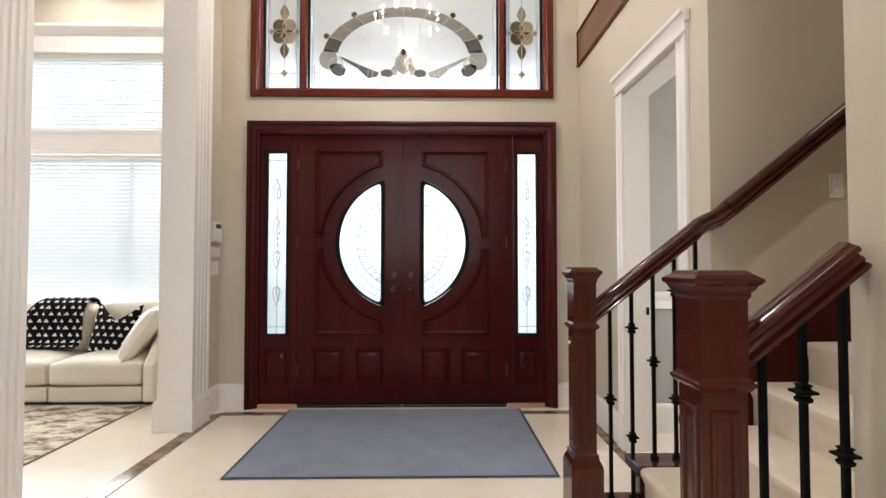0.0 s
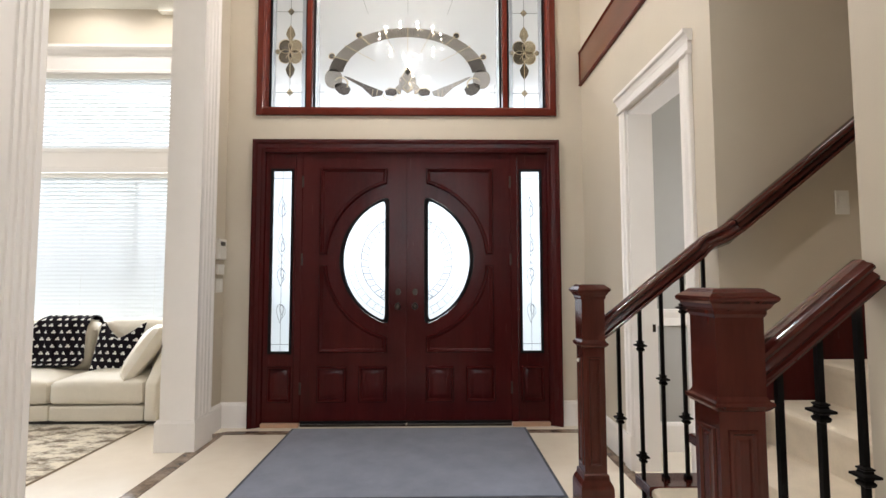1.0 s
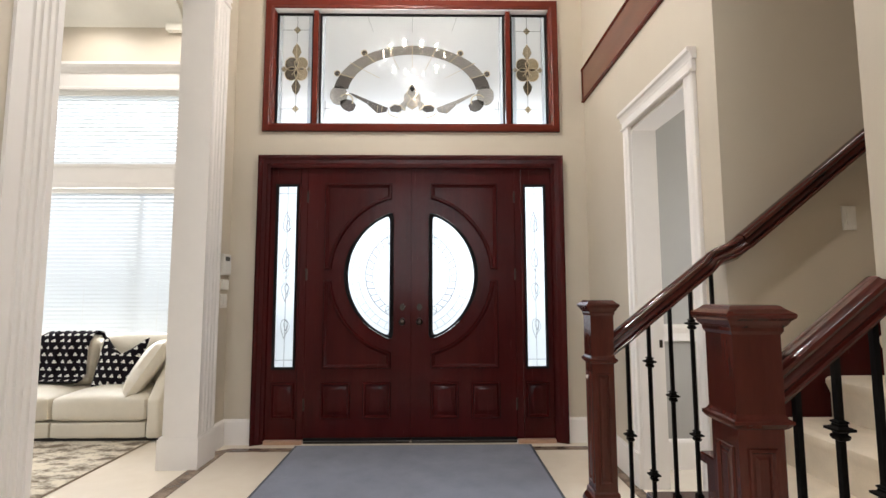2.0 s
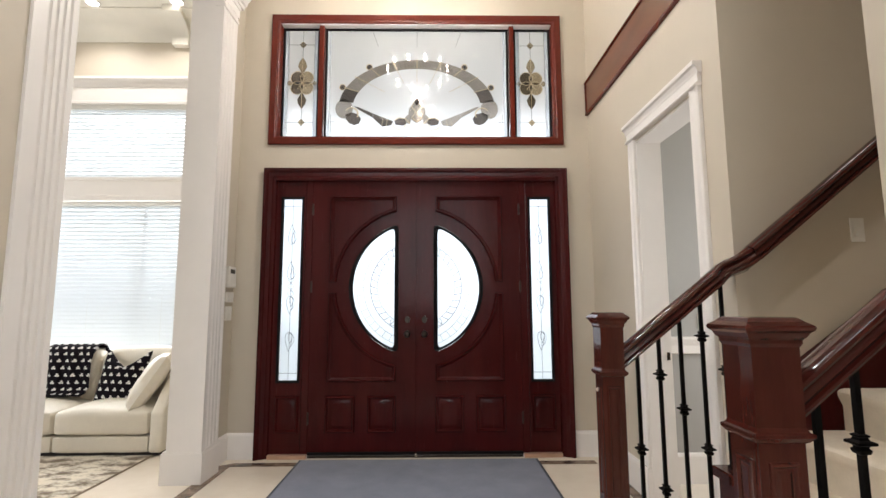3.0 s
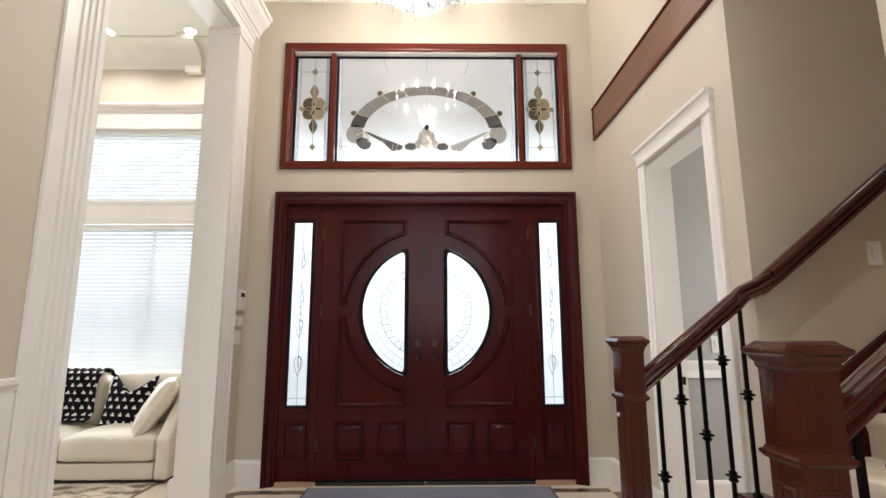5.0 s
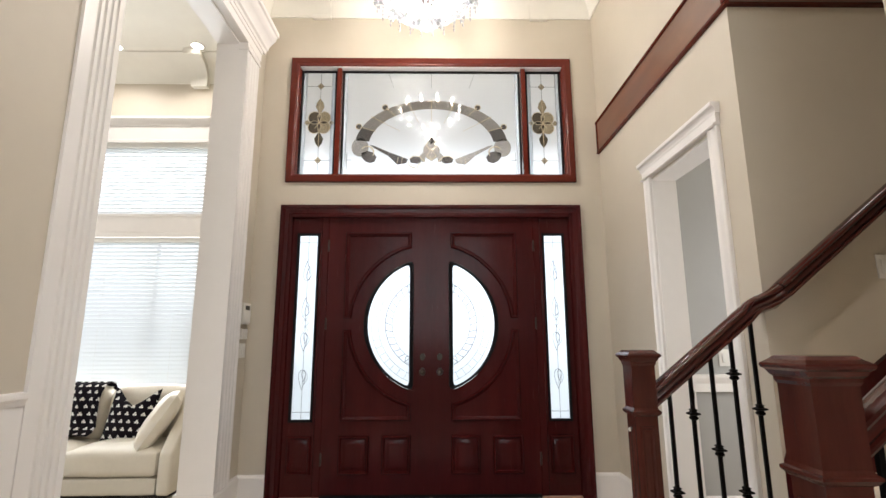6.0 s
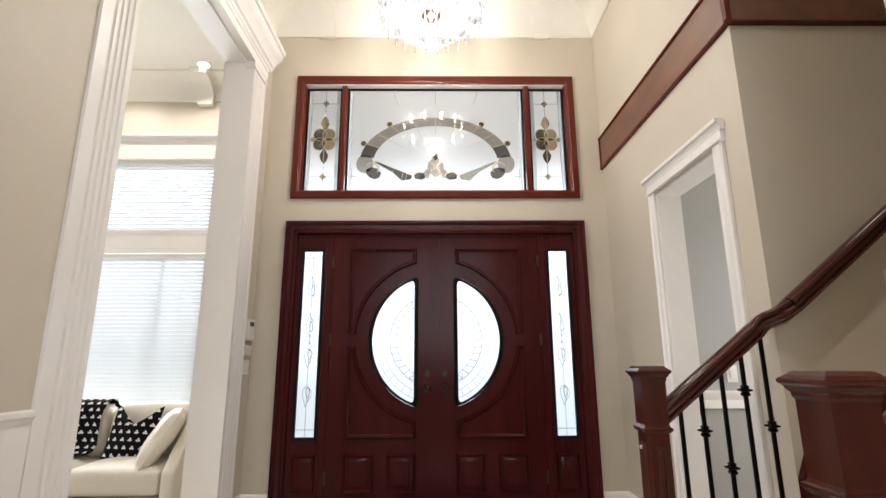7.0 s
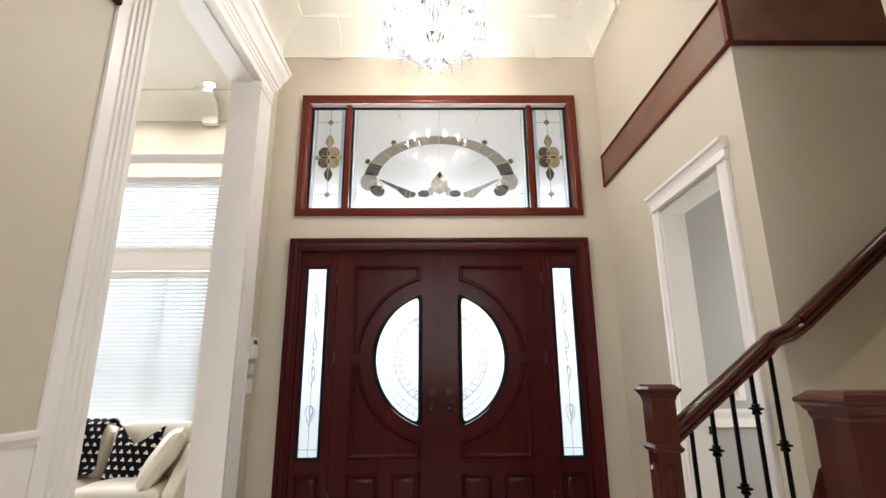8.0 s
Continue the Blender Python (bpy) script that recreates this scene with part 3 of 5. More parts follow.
def leaf(s):
    """One door leaf; s is -1 for the one with its hinge at negative x, else 1."""
    door = thing("leaf", (0, 0, 0), "", "")
    door.parent = entry
    glass = d_glass(RG + 0.012, 0.158)
    c = (-0.36, ZC)
    x0, x1, z0, z1 = -0.904, -0.0006, 0.026, 2.362
    def on_rect(px, pz):
        dx, dz = px - c[0], pz - c[1]
        t = min(((x1 if dx > 0 else x0) - c[0]) / dx if abs(dx) > 1e-9 else 1e9, ((z1 if dz > 0 else z0) - c[1]) / dz if abs(dz) > 1e-9 else 1e9)
        return (c[0] + t * dx, c[1] + t * dz)
    pairs = [(p, on_rect(*p)) for p in glass]
    for corner in ((x0, z0), (x0, z1), (x1, z0), (x1, z1)):
        ang = math.atan2(corner[1] - c[1], corner[0] - c[0])
        k = min(range(len(glass)), key=lambda i: abs(math.remainder(math.atan2(glass[i][1] - c[1], glass[i][0] - c[0]) - ang, math.tau)))
        pairs[k] = (pairs[k][0], corner)
    bm = bmesh.new()
    rows = []
    for y in (0.0, 0.045):
        rows.append(([bm.verts.new((s * -p[0], y, p[1])) for p, q in pairs], [bm.verts.new((s * -q[0], y, q[1])) for p, q in pairs]))
    n = len(pairs)
    for k in range(n):
        j = (k + 1) % n
        (fi, fo), (bi, bo) = rows
        bm.faces.new((fi[k], fi[j], fo[j], fo[k]))
        bm.faces.new((bi[k], bo[k], bo[j], bi[j]))
        bm.faces.new((fi[k], bi[k], bi[j], fi[j]))
        bm.faces.new((fo[k], fo[j], bo[j], bo[k]))
    part("slab", bm, DOORWOOD, door)
    for up in (True, False):
        bm = bmesh.new()
        ring(bm, arch_panel(up), ARCH, lambda p, h: (s * -p[0], h - 0.001, p[1]))
        part("panel", bm, DOORWOOD, door, smooth=True)
    for a, b in ((-0.76, -0.515), (-0.404, -0.17)):
        bm = bmesh.new()
        o = rect(a, b, 0.207, 0.503)
        rws = ring(bm, o, PANEL, lambda p, h: (s * -p[0], h - 0.001, p[1]))
        fill(bm, rws[-1])
        part("panel", bm, DOORWOOD, door, smooth=True)
    bm = bmesh.new()
    def d_out(d):
        k, kx = (RG - d) / RG, 1 - 2 * d / (RG - 0.17)
        return [(s * -x, z) for x, z in [(-0.17 - d + (x + 0.17) * kx, ZC + (z - ZC) * k) for x, z in d_glass(RG, 0.17)]]
    ring(bm, d_out, [(-0.018, 0.001), (-0.017, -0.009), (-0.012, -0.011), (0.014, -0.009), (0.017, 0.0), (0.017, 0.017)], lambda p, h: (p[0], h, p[1]))
    part("glazing_bead", bm, GASKET, door, "black glazing bead")
    pane = part("pane", plate([(s * -x, z) for x, z in d_glass(RG, 0.17)], 0.018, 0.026), DOORGLASS, door, "bright obscure leaded glass")
    pane.visible_shadow = False
    bm = bmesh.new()
    hub = (-0.17, ZC)
    for k in range(9):
        a = math.pi / 2 + math.pi * (k + 0.5) / 9
        p0 = (hub[0] + 0.05 * math.cos(a), hub[1] + 0.05 * math.sin(a))
        reach = 0.13 if k % 2 else 0.08
        p1 = (hub[0] + reach * math.cos(a), hub[1] + reach * math.sin(a) * 1.3)
        tube(bm, [(s * -p0[0], 0.014, p0[1]), (s * -p1[0], 0.014, p1[1])], 0.0014, 4)
    def ray(q, a):
        return (s * -q * math.cos(a), 0.014, ZC + q * math.sin(a))
    def arc_line(q, n, thick):
        top = math.acos(0.174 / q)
        tube(bm, [ray(q, math.pi - top + 2 * top * k / n) for k in range(n + 1)], thick, 4)
    arc_line(0.395, 25, 0.0026)
    arc_line(0.335, 21, 0.0018)
    arc_line(0.455, 27, 0.0014)
    arc_line(0.515, 29, 0.0014)
    for k in range(13):
        a = math.pi - 0.98 + 1.96 * k / 12
        tube(bm, [ray(0.335, a + 0.03), ray(0.395, a - 0.03)], 0.0026, 4)
    for k in range(17):
        a = math.pi - 1.1 + 2.2 * k / 16
        tube(bm, [ray(0.455, a), ray(0.515, a)], 0.0014, 4)
    for z in (-0.30, 0.30):
        tube(bm, [(s * (0.20 + 0.022 * math.cos(math.tau * j / 10)), 0.014, ZC + z + 0.030 * math.sin(math.tau * j / 10)) for j in range(11)], 0.002, 4)
    part("came", bm, CAME, pane, "grey lead lines")
    handle = thing("handle_set", (0, 0, 0), "", "")
    handle.parent = door
    hx = s * 0.073
    bm = bmesh.new()
    prism(bm, [(hx + 0.022 * math.cos(math.tau * k / 16), 1.138 + 0.03 * math.sin(math.tau * k / 16)) for k in range(16)], "y", -0.014, 0.0)
    part("deadbolt", bm, BRONZE, handle, smooth=True)
    bm = bmesh.new()
    prism(bm, [(hx + 0.022 * math.cos(math.tau * k / 16), 1.016 + 0.034 * math.sin(math.tau * k / 16)) for k in range(16)], "y", -0.012, 0.0)
    lathe(bm, [(0.0, -0.03), (0.02, -0.024), (0.028, -0.005), (0.026, 0.008), (0.012, 0.016), (0.010, 0.03)], n=14)
    for v in bm.verts[32:]:
        x, y_, z = v.co
        v.co = (hx + x, -0.042 + z, 1.016 + y_)
    part("knob", bm, BRONZE, handle, smooth=True)
    for z in (0.32, 1.42, 2.1):
        part("hinge", boxes((min(s * 0.897, s * 0.911), max(s * 0.897, s * 0.911), -0.008, 0.002, z - 0.05, z + 0.05), bevel=0.002), BRONZE, door)
    part("foot_strip", boxes((min(s * 0.003, s * 0.90), max(s * 0.003, s * 0.90), -0.008, 0.0, 0.026, 0.05)), GASKET, door, "black sweep strip")


def vine(bm, x, z, w, h, y, up=1):
    """A leaf-shaped loop with its tip up or down, a smaller loop inside it and a tendril beside it, as in the sidelights."""
    for k, cx, cz in ((1.0, -0.15 * w, 0), (0.55, 0.15 * w, -0.18 * h)):
        pts = []
        for j in range(25):
            f = math.tau * j / 24
            pts.append((x + cx + k * w * math.sin(f) * math.sin(f / 2) ** 1.3, y, z + up * (cz + k * h / 2 * math.cos(f))))
        tube(bm, pts, 0.0021, 4)
    tube(bm, [(x + w * (0.25 + 0.75 * math.sin(math.pi * f)), y, z + up * (-0.5 * h + 0.75 * h * f)) for f in (0, 0.2, 0.4, 0.6, 0.8, 1)], 0.0018, 4)


leaf(-1)
leaf(1)
# bright block added where daylight leaks between the leaves near the floor
part("leak_glint", boxes((-0.008, 0.012, -0.02, -0.009, 0.012, 0.034), bevel=0.002), BRASS, entry, "small bright block for daylight leaking between the doors")
part("astragal", boxes((-0.012, 0.012, 0.046, 0.058, 0.03, 2.36), bevel=0.003), DOORWOOD, entry)
for s in (-1, 1):
    side = thing("sidelight", (0, 0, 0), "", "")
    side.parent = entry
    a, b = sorted((s * 0.967, s * 1.223))
    ga, gb = sorted((s * 0.999, s * 1.168))
    part("stile", boxes((a, ga - 0.010, 0.004, 0.05, 0.035, 2.352), (gb + 0.010, b, 0.004, 0.05, 0.035, 2.352), (ga - 0.010, gb + 0.010, 0.004, 0.05, 2.205, 2.352), (ga - 0.010, gb + 0.010, 0.004, 0.05, 0.035, 0.62)), DOORWOOD, side)
    bm = bmesh.new()
    ring(bm, rect(ga - 0.012, gb + 0.012, 0.615, 2.21), [(-0.004, 0.003), (-0.003, -0.007), (0.0, -0.008), (0.014, -0.007), (0.017, 0.0), (0.017, 0.021)], lambda p, h: (p[0], h, p[1]))
    part("glazing_bead", bm, GASKET, side, "black glazing bead")
    pane = part("pane", boxes((ga - 0.004, gb + 0.004, 0.022, 0.03, 0.622, 2.203)), DOORGLASS, side, "bright leaded glass with vine lines")
    pane.visible_shadow = False
    bm = bmesh.new()
    mx = (ga + gb) / 2
    for z in (0.69, 2.131):
        tube(bm, [(ga, 0.018, z), (gb, 0.018, z)], 0.0022, 4)
    tube(bm, [(mx, 0.018, 0.63), (mx, 0.018, 2.2)], 0.0018, 4)
    for z, h, up in ((1.881, 0.176, 1), (1.565, 0.16, 1), (1.264, 0.152, -1), (0.952, 0.162, -1)):
        vine(bm, mx, z, 0.040, h, 0.018, up)
    for q in (-1, 1):
        tube(bm, [(mx + q * 0.030 * math.sin(k * math.pi / 2), 0.018, 1.335 + 0.030 * k) for k in range(6)], 0.002, 4)
    part("came", bm, CAME, pane, "grey lead lines")
    bm = bmesh.new()
    o = rect(ga - 0.012, gb + 0.012, 0.207, 0.503)
    rws = ring(bm, o, PANEL, lambda p, h: (p[0], h + 0.003, p[1]))
    fill(bm, rws[-1])
    part("panel", bm, DOORWOOD, side, smooth=True)

# ---- transom window ----
tr = thing("window_1", (0, 0, 0), "frosted leaded transom window in a reddish wooden frame", "window", kind="structure")
TCASE = [(0, 0), (0, -0.026), (0.006, -0.032), (0.055, -0.032), (0.062, -0.026), (0.068, -0.024), (0.078, -0.01), (0.078, 0.10)]
casing("window_frame", -1.318, 1.318, 2.684, 3.912, TCASE, FRAMEWOOD, tr, True)
for s in (-1, 1):
    a, b = sorted((s * 0.851, s * 0.894))
    part("mullion", boxes((a, b, 0.012, 0.10, 2.764, 3.832), bevel=0.005), FRAMEWOOD, tr)
# white strip added for the daylight mirrored on the frame's wooden soffit
part("soffit_sheen", boxes((-1.238, 1.238, -0.006, 0.064, 3.8285, 3.8335)), TRIM, tr, "pale strip for daylight reflected in the wooden reveal")
PY = 0.082


def pane_piece(name, x0, x1):
    pane = part(name, boxes((x0, x1, PY, PY + 0.008, 2.766, 3.83)), FROST, tr, "frosted grey glass")
    pane.visible_shadow = False
    bm = bmesh.new()
    ring(bm, rect(x0 - 0.001, x1 + 0.001, 2.765, 3.831), [(0, PY - 0.016), (0.017, PY - 0.016), (0.018, PY)], lambda p, h: (p[0], h, p[1]))
    part("bead", bm, GASKET, pane, "dark glazing bead")
    for a, b in ((x0 + 0.019, x0 + 0.046), (x1 - 0.046, x1 - 0.019)):
        strip = part("border_strip", plate([(a, 2.786), (b, 2.786), (b, 3.81), (a, 3.81)], PY - 0.007, PY - 0.001, 0.008), BORDER, pane, "clear bevelled border strip")
        strip.visible_shadow = False
    return pane


main = pane_piece("pane", -0.846, 0.846)
TZ = 3.0


def bevel_piece(pts, mat=None, parent=None):
    return part("bevel", plate(pts, PY - 0.009, PY - 0.001, 0.012), mat or BEVEL, parent or main, "bevelled glass piece")


def oval(a, k):
    """A point of the arch: k is 0 along its inner edge and 1 along its outer."""
    return ((0.59 + 0.13 * k) * math.cos(a), TZ + 0.06 + (0.385 + 0.085 * k) * math.sin(a))


def round_piece(cx, cz, rx, rz, n=14):
    return [(cx + rx * math.cos(math.tau * k / n), cz + rz * math.sin(math.tau * k / n)) for k in range(n)]


def came_line(pts, thick=0.0035):
    tube(lines, [(x, PY - 0.011, z) for x, z in pts], thick, 5)


edges = [radians(v) for v in (8, 24, 39, 54, 72, 90, 108, 126, 141, 156, 172)]
lines = bmesh.new()
for a0, a1 in zip(edges, edges[1:]):
    outer = [oval(a0 + (a1 - a0) * k / 5, 1) for k in range(6)]
    inner = [oval(a1 + (a0 - a1) * k / 5, 0) for k in range(6)]
    bevel_piece(outer + inner, DARKBEVEL if a0 < 0.3 or a1 > 2.8 else BEVEL)
for a in edges[1:-1]:
    came_line([oval(a, -0.1), oval(a, 1.1)])
for v in (39, 72, 90, 108, 141):
    (x0, z0), (x1, z1) = oval(radians(v), -0.1), oval(radians(v), -1.6)
    tube(lines, [(x0, PY - 0.006, z0), (x1, PY - 0.006, z1)], 0.0016, 4)
for v in (24, 54, 126, 156):
    x, z = oval(radians(v), 1.22)
    bevel_piece(round_piece(x, z, 0.026, 0.026), DARKBEVEL)
    came_line([(x + 0.028 * math.cos(math.tau * k / 10), z + 0.028 * math.sin(math.tau * k / 10)) for k in range(11)], 0.003)
for s in (-1, 1):
    # scroll at the foot of the arch, its dark tip, and the ribbon that runs to the middle
    bevel_piece(round_piece(s * 0.668, TZ + 0.055, 0.080, 0.092, 18), BEVEL)
    tip = [(0.655, 0.0), (0.600, 0.020), (0.545, 0.005), (0.512, -0.040), (0.530, -0.085), (0.575, -0.100), (0.620, -0.080), (0.650, -0.045)]
    bevel_piece([(s * x, TZ + z) for x, z in tip], DARKBEVEL)
    came_line([(s * (0.60 + 0.062 * math.cos(f)), TZ + 0.0 + 0.062 * math.sin(f)) for f in [math.pi * (0.20 + 0.95 * k / 12) for k in range(13)]], 0.006)
    for ribbon in ([(0.580, 0.080), (0.535, 0.070), (0.400, 0.010), (0.405, -0.028), (0.540, 0.050)], [(0.398, 0.009), (0.300, -0.030), (0.218, -0.062), (0.235, -0.100), (0.318, -0.114), (0.403, -0.032)]):
        bevel_piece([(s * x, TZ + z) for x, z in ribbon], DARKBEVEL if s < 0 else BEVEL)
    for u in (0.27, 0.31):
        came_line([(s * u, TZ - 0.045), (s * (u + 0.01), TZ - 0.11)], 0.002)
    # leaves beside the drop
    bevel_piece([(s * x, TZ + z) for x, z in ((0.205, -0.060), (0.165, -0.035), (0.110, -0.040), (0.095, -0.085), (0.130, -0.105), (0.195, -0.095))], DARKBEVEL)
    bevel_piece([(s * x, TZ + z) for x, z in ((0.105, -0.020), (0.075, 0.005), (0.055, -0.030), (0.060, -0.090), (0.090, -0.085), (0.115, -0.050))], BEVEL)
    came_line([(s * (0.215 - 0.018 * k + 0.02 * math.sin(k * 1.3)), TZ - 0.085 - 0.070 * math.sin(k * 0.42)) for k in range(8)], 0.005)
    came_line([(s * x, TZ + z) for x, z in ((0.205, -0.060), (0.165, -0.032), (0.110, -0.040), (0.060, -0.09))], 0.0035)
bevel_piece([(0, TZ + 0.172), (0.028, TZ + 0.115), (0.072, TZ + 0.060), (0.078, TZ + 0.015), (0.052, TZ - 0.045), (0, TZ - 0.080), (-0.052, TZ - 0.045), (-0.078, TZ + 0.015), (-0.072, TZ + 0.060), (-0.028, TZ + 0.115)])
bevel_piece([(0, TZ + 0.172), (0.026, TZ + 0.118), (0, TZ + 0.085), (-0.026, TZ + 0.118)], DARKBEVEL).location.y = -0.004
for s in (-1, 1):
    came_line([(s * 0.005, TZ + 0.165), (s * 0.050, TZ + 0.075), (s * 0.008, TZ + 0.020), (s * 0.045, TZ - 0.030), (0, TZ - 0.070)], 0.004)
part("came", lines, BRASSCAME, main, "bright brass came")
grid = bmesh.new()
for s in (-1, 0, 1):
    tube(grid, [(s * 0.42, PY - 0.003, 3.83), (s * 0.36, PY - 0.003, 3.66)], 0.0012, 4)
for s in (-1, 1):
    tube(grid, [(s * 0.79, PY - 0.003, 2.77), (s * 0.79, PY - 0.003, 3.0)], 0.0025, 4)
    tube(grid, [(s * 0.845, PY - 0.003, 2.93), (s * 0.745, PY - 0.003, 2.93)], 0.0025, 4)
part("came", grid, CAME, main, "thin grey came")
for s in (-1, 1):
    a, b = sorted((s * 0.902, s * 1.238))
    pane = pane_piece("pane", a, b)
    mx, zc = s * 1.058, 3.30
    petals = []
    for f in (45, 135, 225, 315):
        cx, cz = mx + 0.062 * math.cos(radians(f)), zc + 0.066 * math.sin(radians(f))
        bevel_piece(round_piece(cx, cz, 0.058, 0.062), DARKAMBER if f in (135, 225) else AMBER, pane)
        petals.append((cx, cz))
    for up in (-1, 1):
        bevel_piece([(mx, zc + up * 0.248), (mx + 0.030, zc + up * 0.205), (mx + 0.042, zc + up * 0.160), (mx, zc + up * 0.085), (mx - 0.042, zc + up * 0.160), (mx - 0.030, zc + up * 0.205)], AMBER if up > 0 else DARKAMBER, pane)
        bevel_piece([(mx + up * 0.145, zc), (mx + up * 0.115, zc + 0.028), (mx + up * 0.09, zc), (mx + up * 0.115, zc - 0.028)], AMBER, pane)
        bevel_piece([(mx, zc + up * 0.375 + 0.035), (mx + 0.032, zc + up * 0.375), (mx, zc + up * 0.375 - 0.035), (mx - 0.032, zc + up * 0.375)], AMBER, pane)
    bm = bmesh.new()
    for z in (zc - 0.375, zc + 0.375):
        tube(bm, [(a, PY - 0.002, z), (b, PY - 0.002, z)], 0.002, 4)
    tube(bm, [(mx, PY - 0.002, 2.77), (mx, PY - 0.002, 3.83)], 0.002, 4)
    for x in (a + 0.05, b - 0.05):
        tube(bm, [(x, PY - 0.002, 2.77), (x, PY - 0.002, 3.83)], 0.0015, 4)
    part("came", bm, CAME, pane, "thin grey came")
    bm = bmesh.new()
    for cx, cz in petals:
        tube(bm, [(cx + 0.060 * math.cos(math.tau * k / 14), PY - 0.010, cz + 0.064 * math.sin(math.tau * k / 14)) for k in range(15)], 0.003, 4)
    for up in (-1, 1):
        tube(bm, [(mx, PY - 0.010, zc + up * 0.248), (mx, PY - 0.010, zc + up * 0.05)], 0.003, 4)
        tube(bm, [(mx + up * 0.04, PY - 0.011, zc - 0.06), (mx, PY - 0.011, zc), (mx + up * 0.02, PY - 0.011, zc + 0.07)], 0.003, 4)
    part("came", bm, BRASSCAME, pane, "bright brass came")

# ---- cased opening in the right wall ----
frame_r = thing("door_opening", (0, 0, 0), "white painted door casing with a projecting cornice", "door casing", kind="structure")
for y0, y1 in ((-1.014, -0.922), (-1.856, -1.768)):
    part("jamb_casing", prism(bmesh.new(), [(RW, y0), (RW - 0.020, y0), (RW - 0.027, y0 + 0.010), (RW - 0.018, y0 + 0.022), (RW - 0.018, y1 - 0.022), (RW - 0.027, y1 - 0.010), (RW - 0.020, y1), (RW, y1)], "z", 0.22, 2.384), TRIM, frame_r)
    part("plinth_block", boxes((RW - 0.033, RW, y0 - 0.004, y1 + 0.004, 0, 0.22), bevel=0.003), TRIM, frame_r)
part("head_casing", prism(bmesh.new(), [(RW, 2.384), (RW - 0.032, 2.384), (RW - 0.037, 2.391), (RW - 0.032, 2.399), (RW - 0.022, 2.402), (RW - 0.022, 2.450), (RW, 2.450)], "y", -1.862, -0.906), TRIM, frame_r)
part("cornice", prism(bmesh.new(), [(RW, 2.450), (RW - 0.024, 2.450), (RW - 0.027, 2.464), (RW - 0.036, 2.484), (RW - 0.048, 2.491), (RW - 0.050, 2.511), (RW, 2.511)], "y", -1.873, -0.890), TRIM, frame_r)
part("jamb_lining", boxes((RW - 0.002, 1.714, -1.022, -1.009, 0, 2.357)), TRIM, frame_r)
part("jamb_lining", boxes((RW - 0.002, 1.714, -1.779, -1.766, 0, 2.357)), TRIM, frame_r)
part("head_lining", boxes((RW - 0.002, 1.714, -1.779, -1.009, 2.357, 2.3695)), TRIM, frame_r)
part("strike_plate", boxes((1.68, 1.70, -1.026, -1.0215, 0.895, 0.945), bevel=0.001), BRONZE, frame_r, "small dark strike plate")
sw = thing("light_switch", (2.13, -0.654, 1.14), "white wall switch plate on the grey wall", "switch")
part("plate", boxes((-0.038, 0.038, -0.004, 0.004, -0.06, 0.06), bevel=0.002), PLASTIC, sw)
part("rocker", boxes((-0.017, 0.017, -0.009, -0.003, -0.033, 0.033), bevel=0.002), PLASTIC, sw)

# ---- wooden band round the upper floor edge ----
band = thing("wood_band", (0, 0, 0), "cherry wood band with darker edge mouldings", "wood trim", kind="structure")
part("panel", boxes((RW - 0.012, RW, STAIR_Y - 0.012, -0.002, 2.983, 3.25)), BANDWOOD, band)
for z0, z1 in ((2.958, 2.983), (3.25, 3.275)):
    part("edge_moulding", prism(bmesh.new(), [(RW, z0), (RW - 0.022, z0 + 0.003), (RW - 0.026, (z0 + z1) / 2), (RW - 0.022, z1 - 0.003), (RW, z1)], "y", STAIR_Y - 0.026, -0.002), FRAMEWOOD, band)
part("edge_moulding", boxes((RW - 0.022, RW, -0.028, -0.003, 2.983, 3.25), bevel=0.003), FRAMEWOOD, band)
part("edge_moulding", boxes((RW - 0.024, RW, STAIR_Y - 0.024, STAIR_Y + 0.012, 2.983, 3.25), bevel=0.003), FRAMEWOOD, band)
part("panel", boxes((RW + 0.012, 4.0, STAIR_Y - 0.012, STAIR_Y, 2.983, 3.25)), BANDWOOD, band)
# mouldings here in darker wood: the stair side's shade put into the colour
for z0, z1 in ((2.958, 2.983), (3.25, 3.275)):
    part("edge_moulding", prism(bmesh.new(), [(STAIR_Y, z0), (STAIR_Y - 0.022, z0 + 0.003), (STAIR_Y - 0.026, (z0 + z1) / 2), (STAIR_Y - 0.022, z1 - 0.003), (STAIR_Y, z1)], "x", RW, 4.0), POSTWOOD, band)

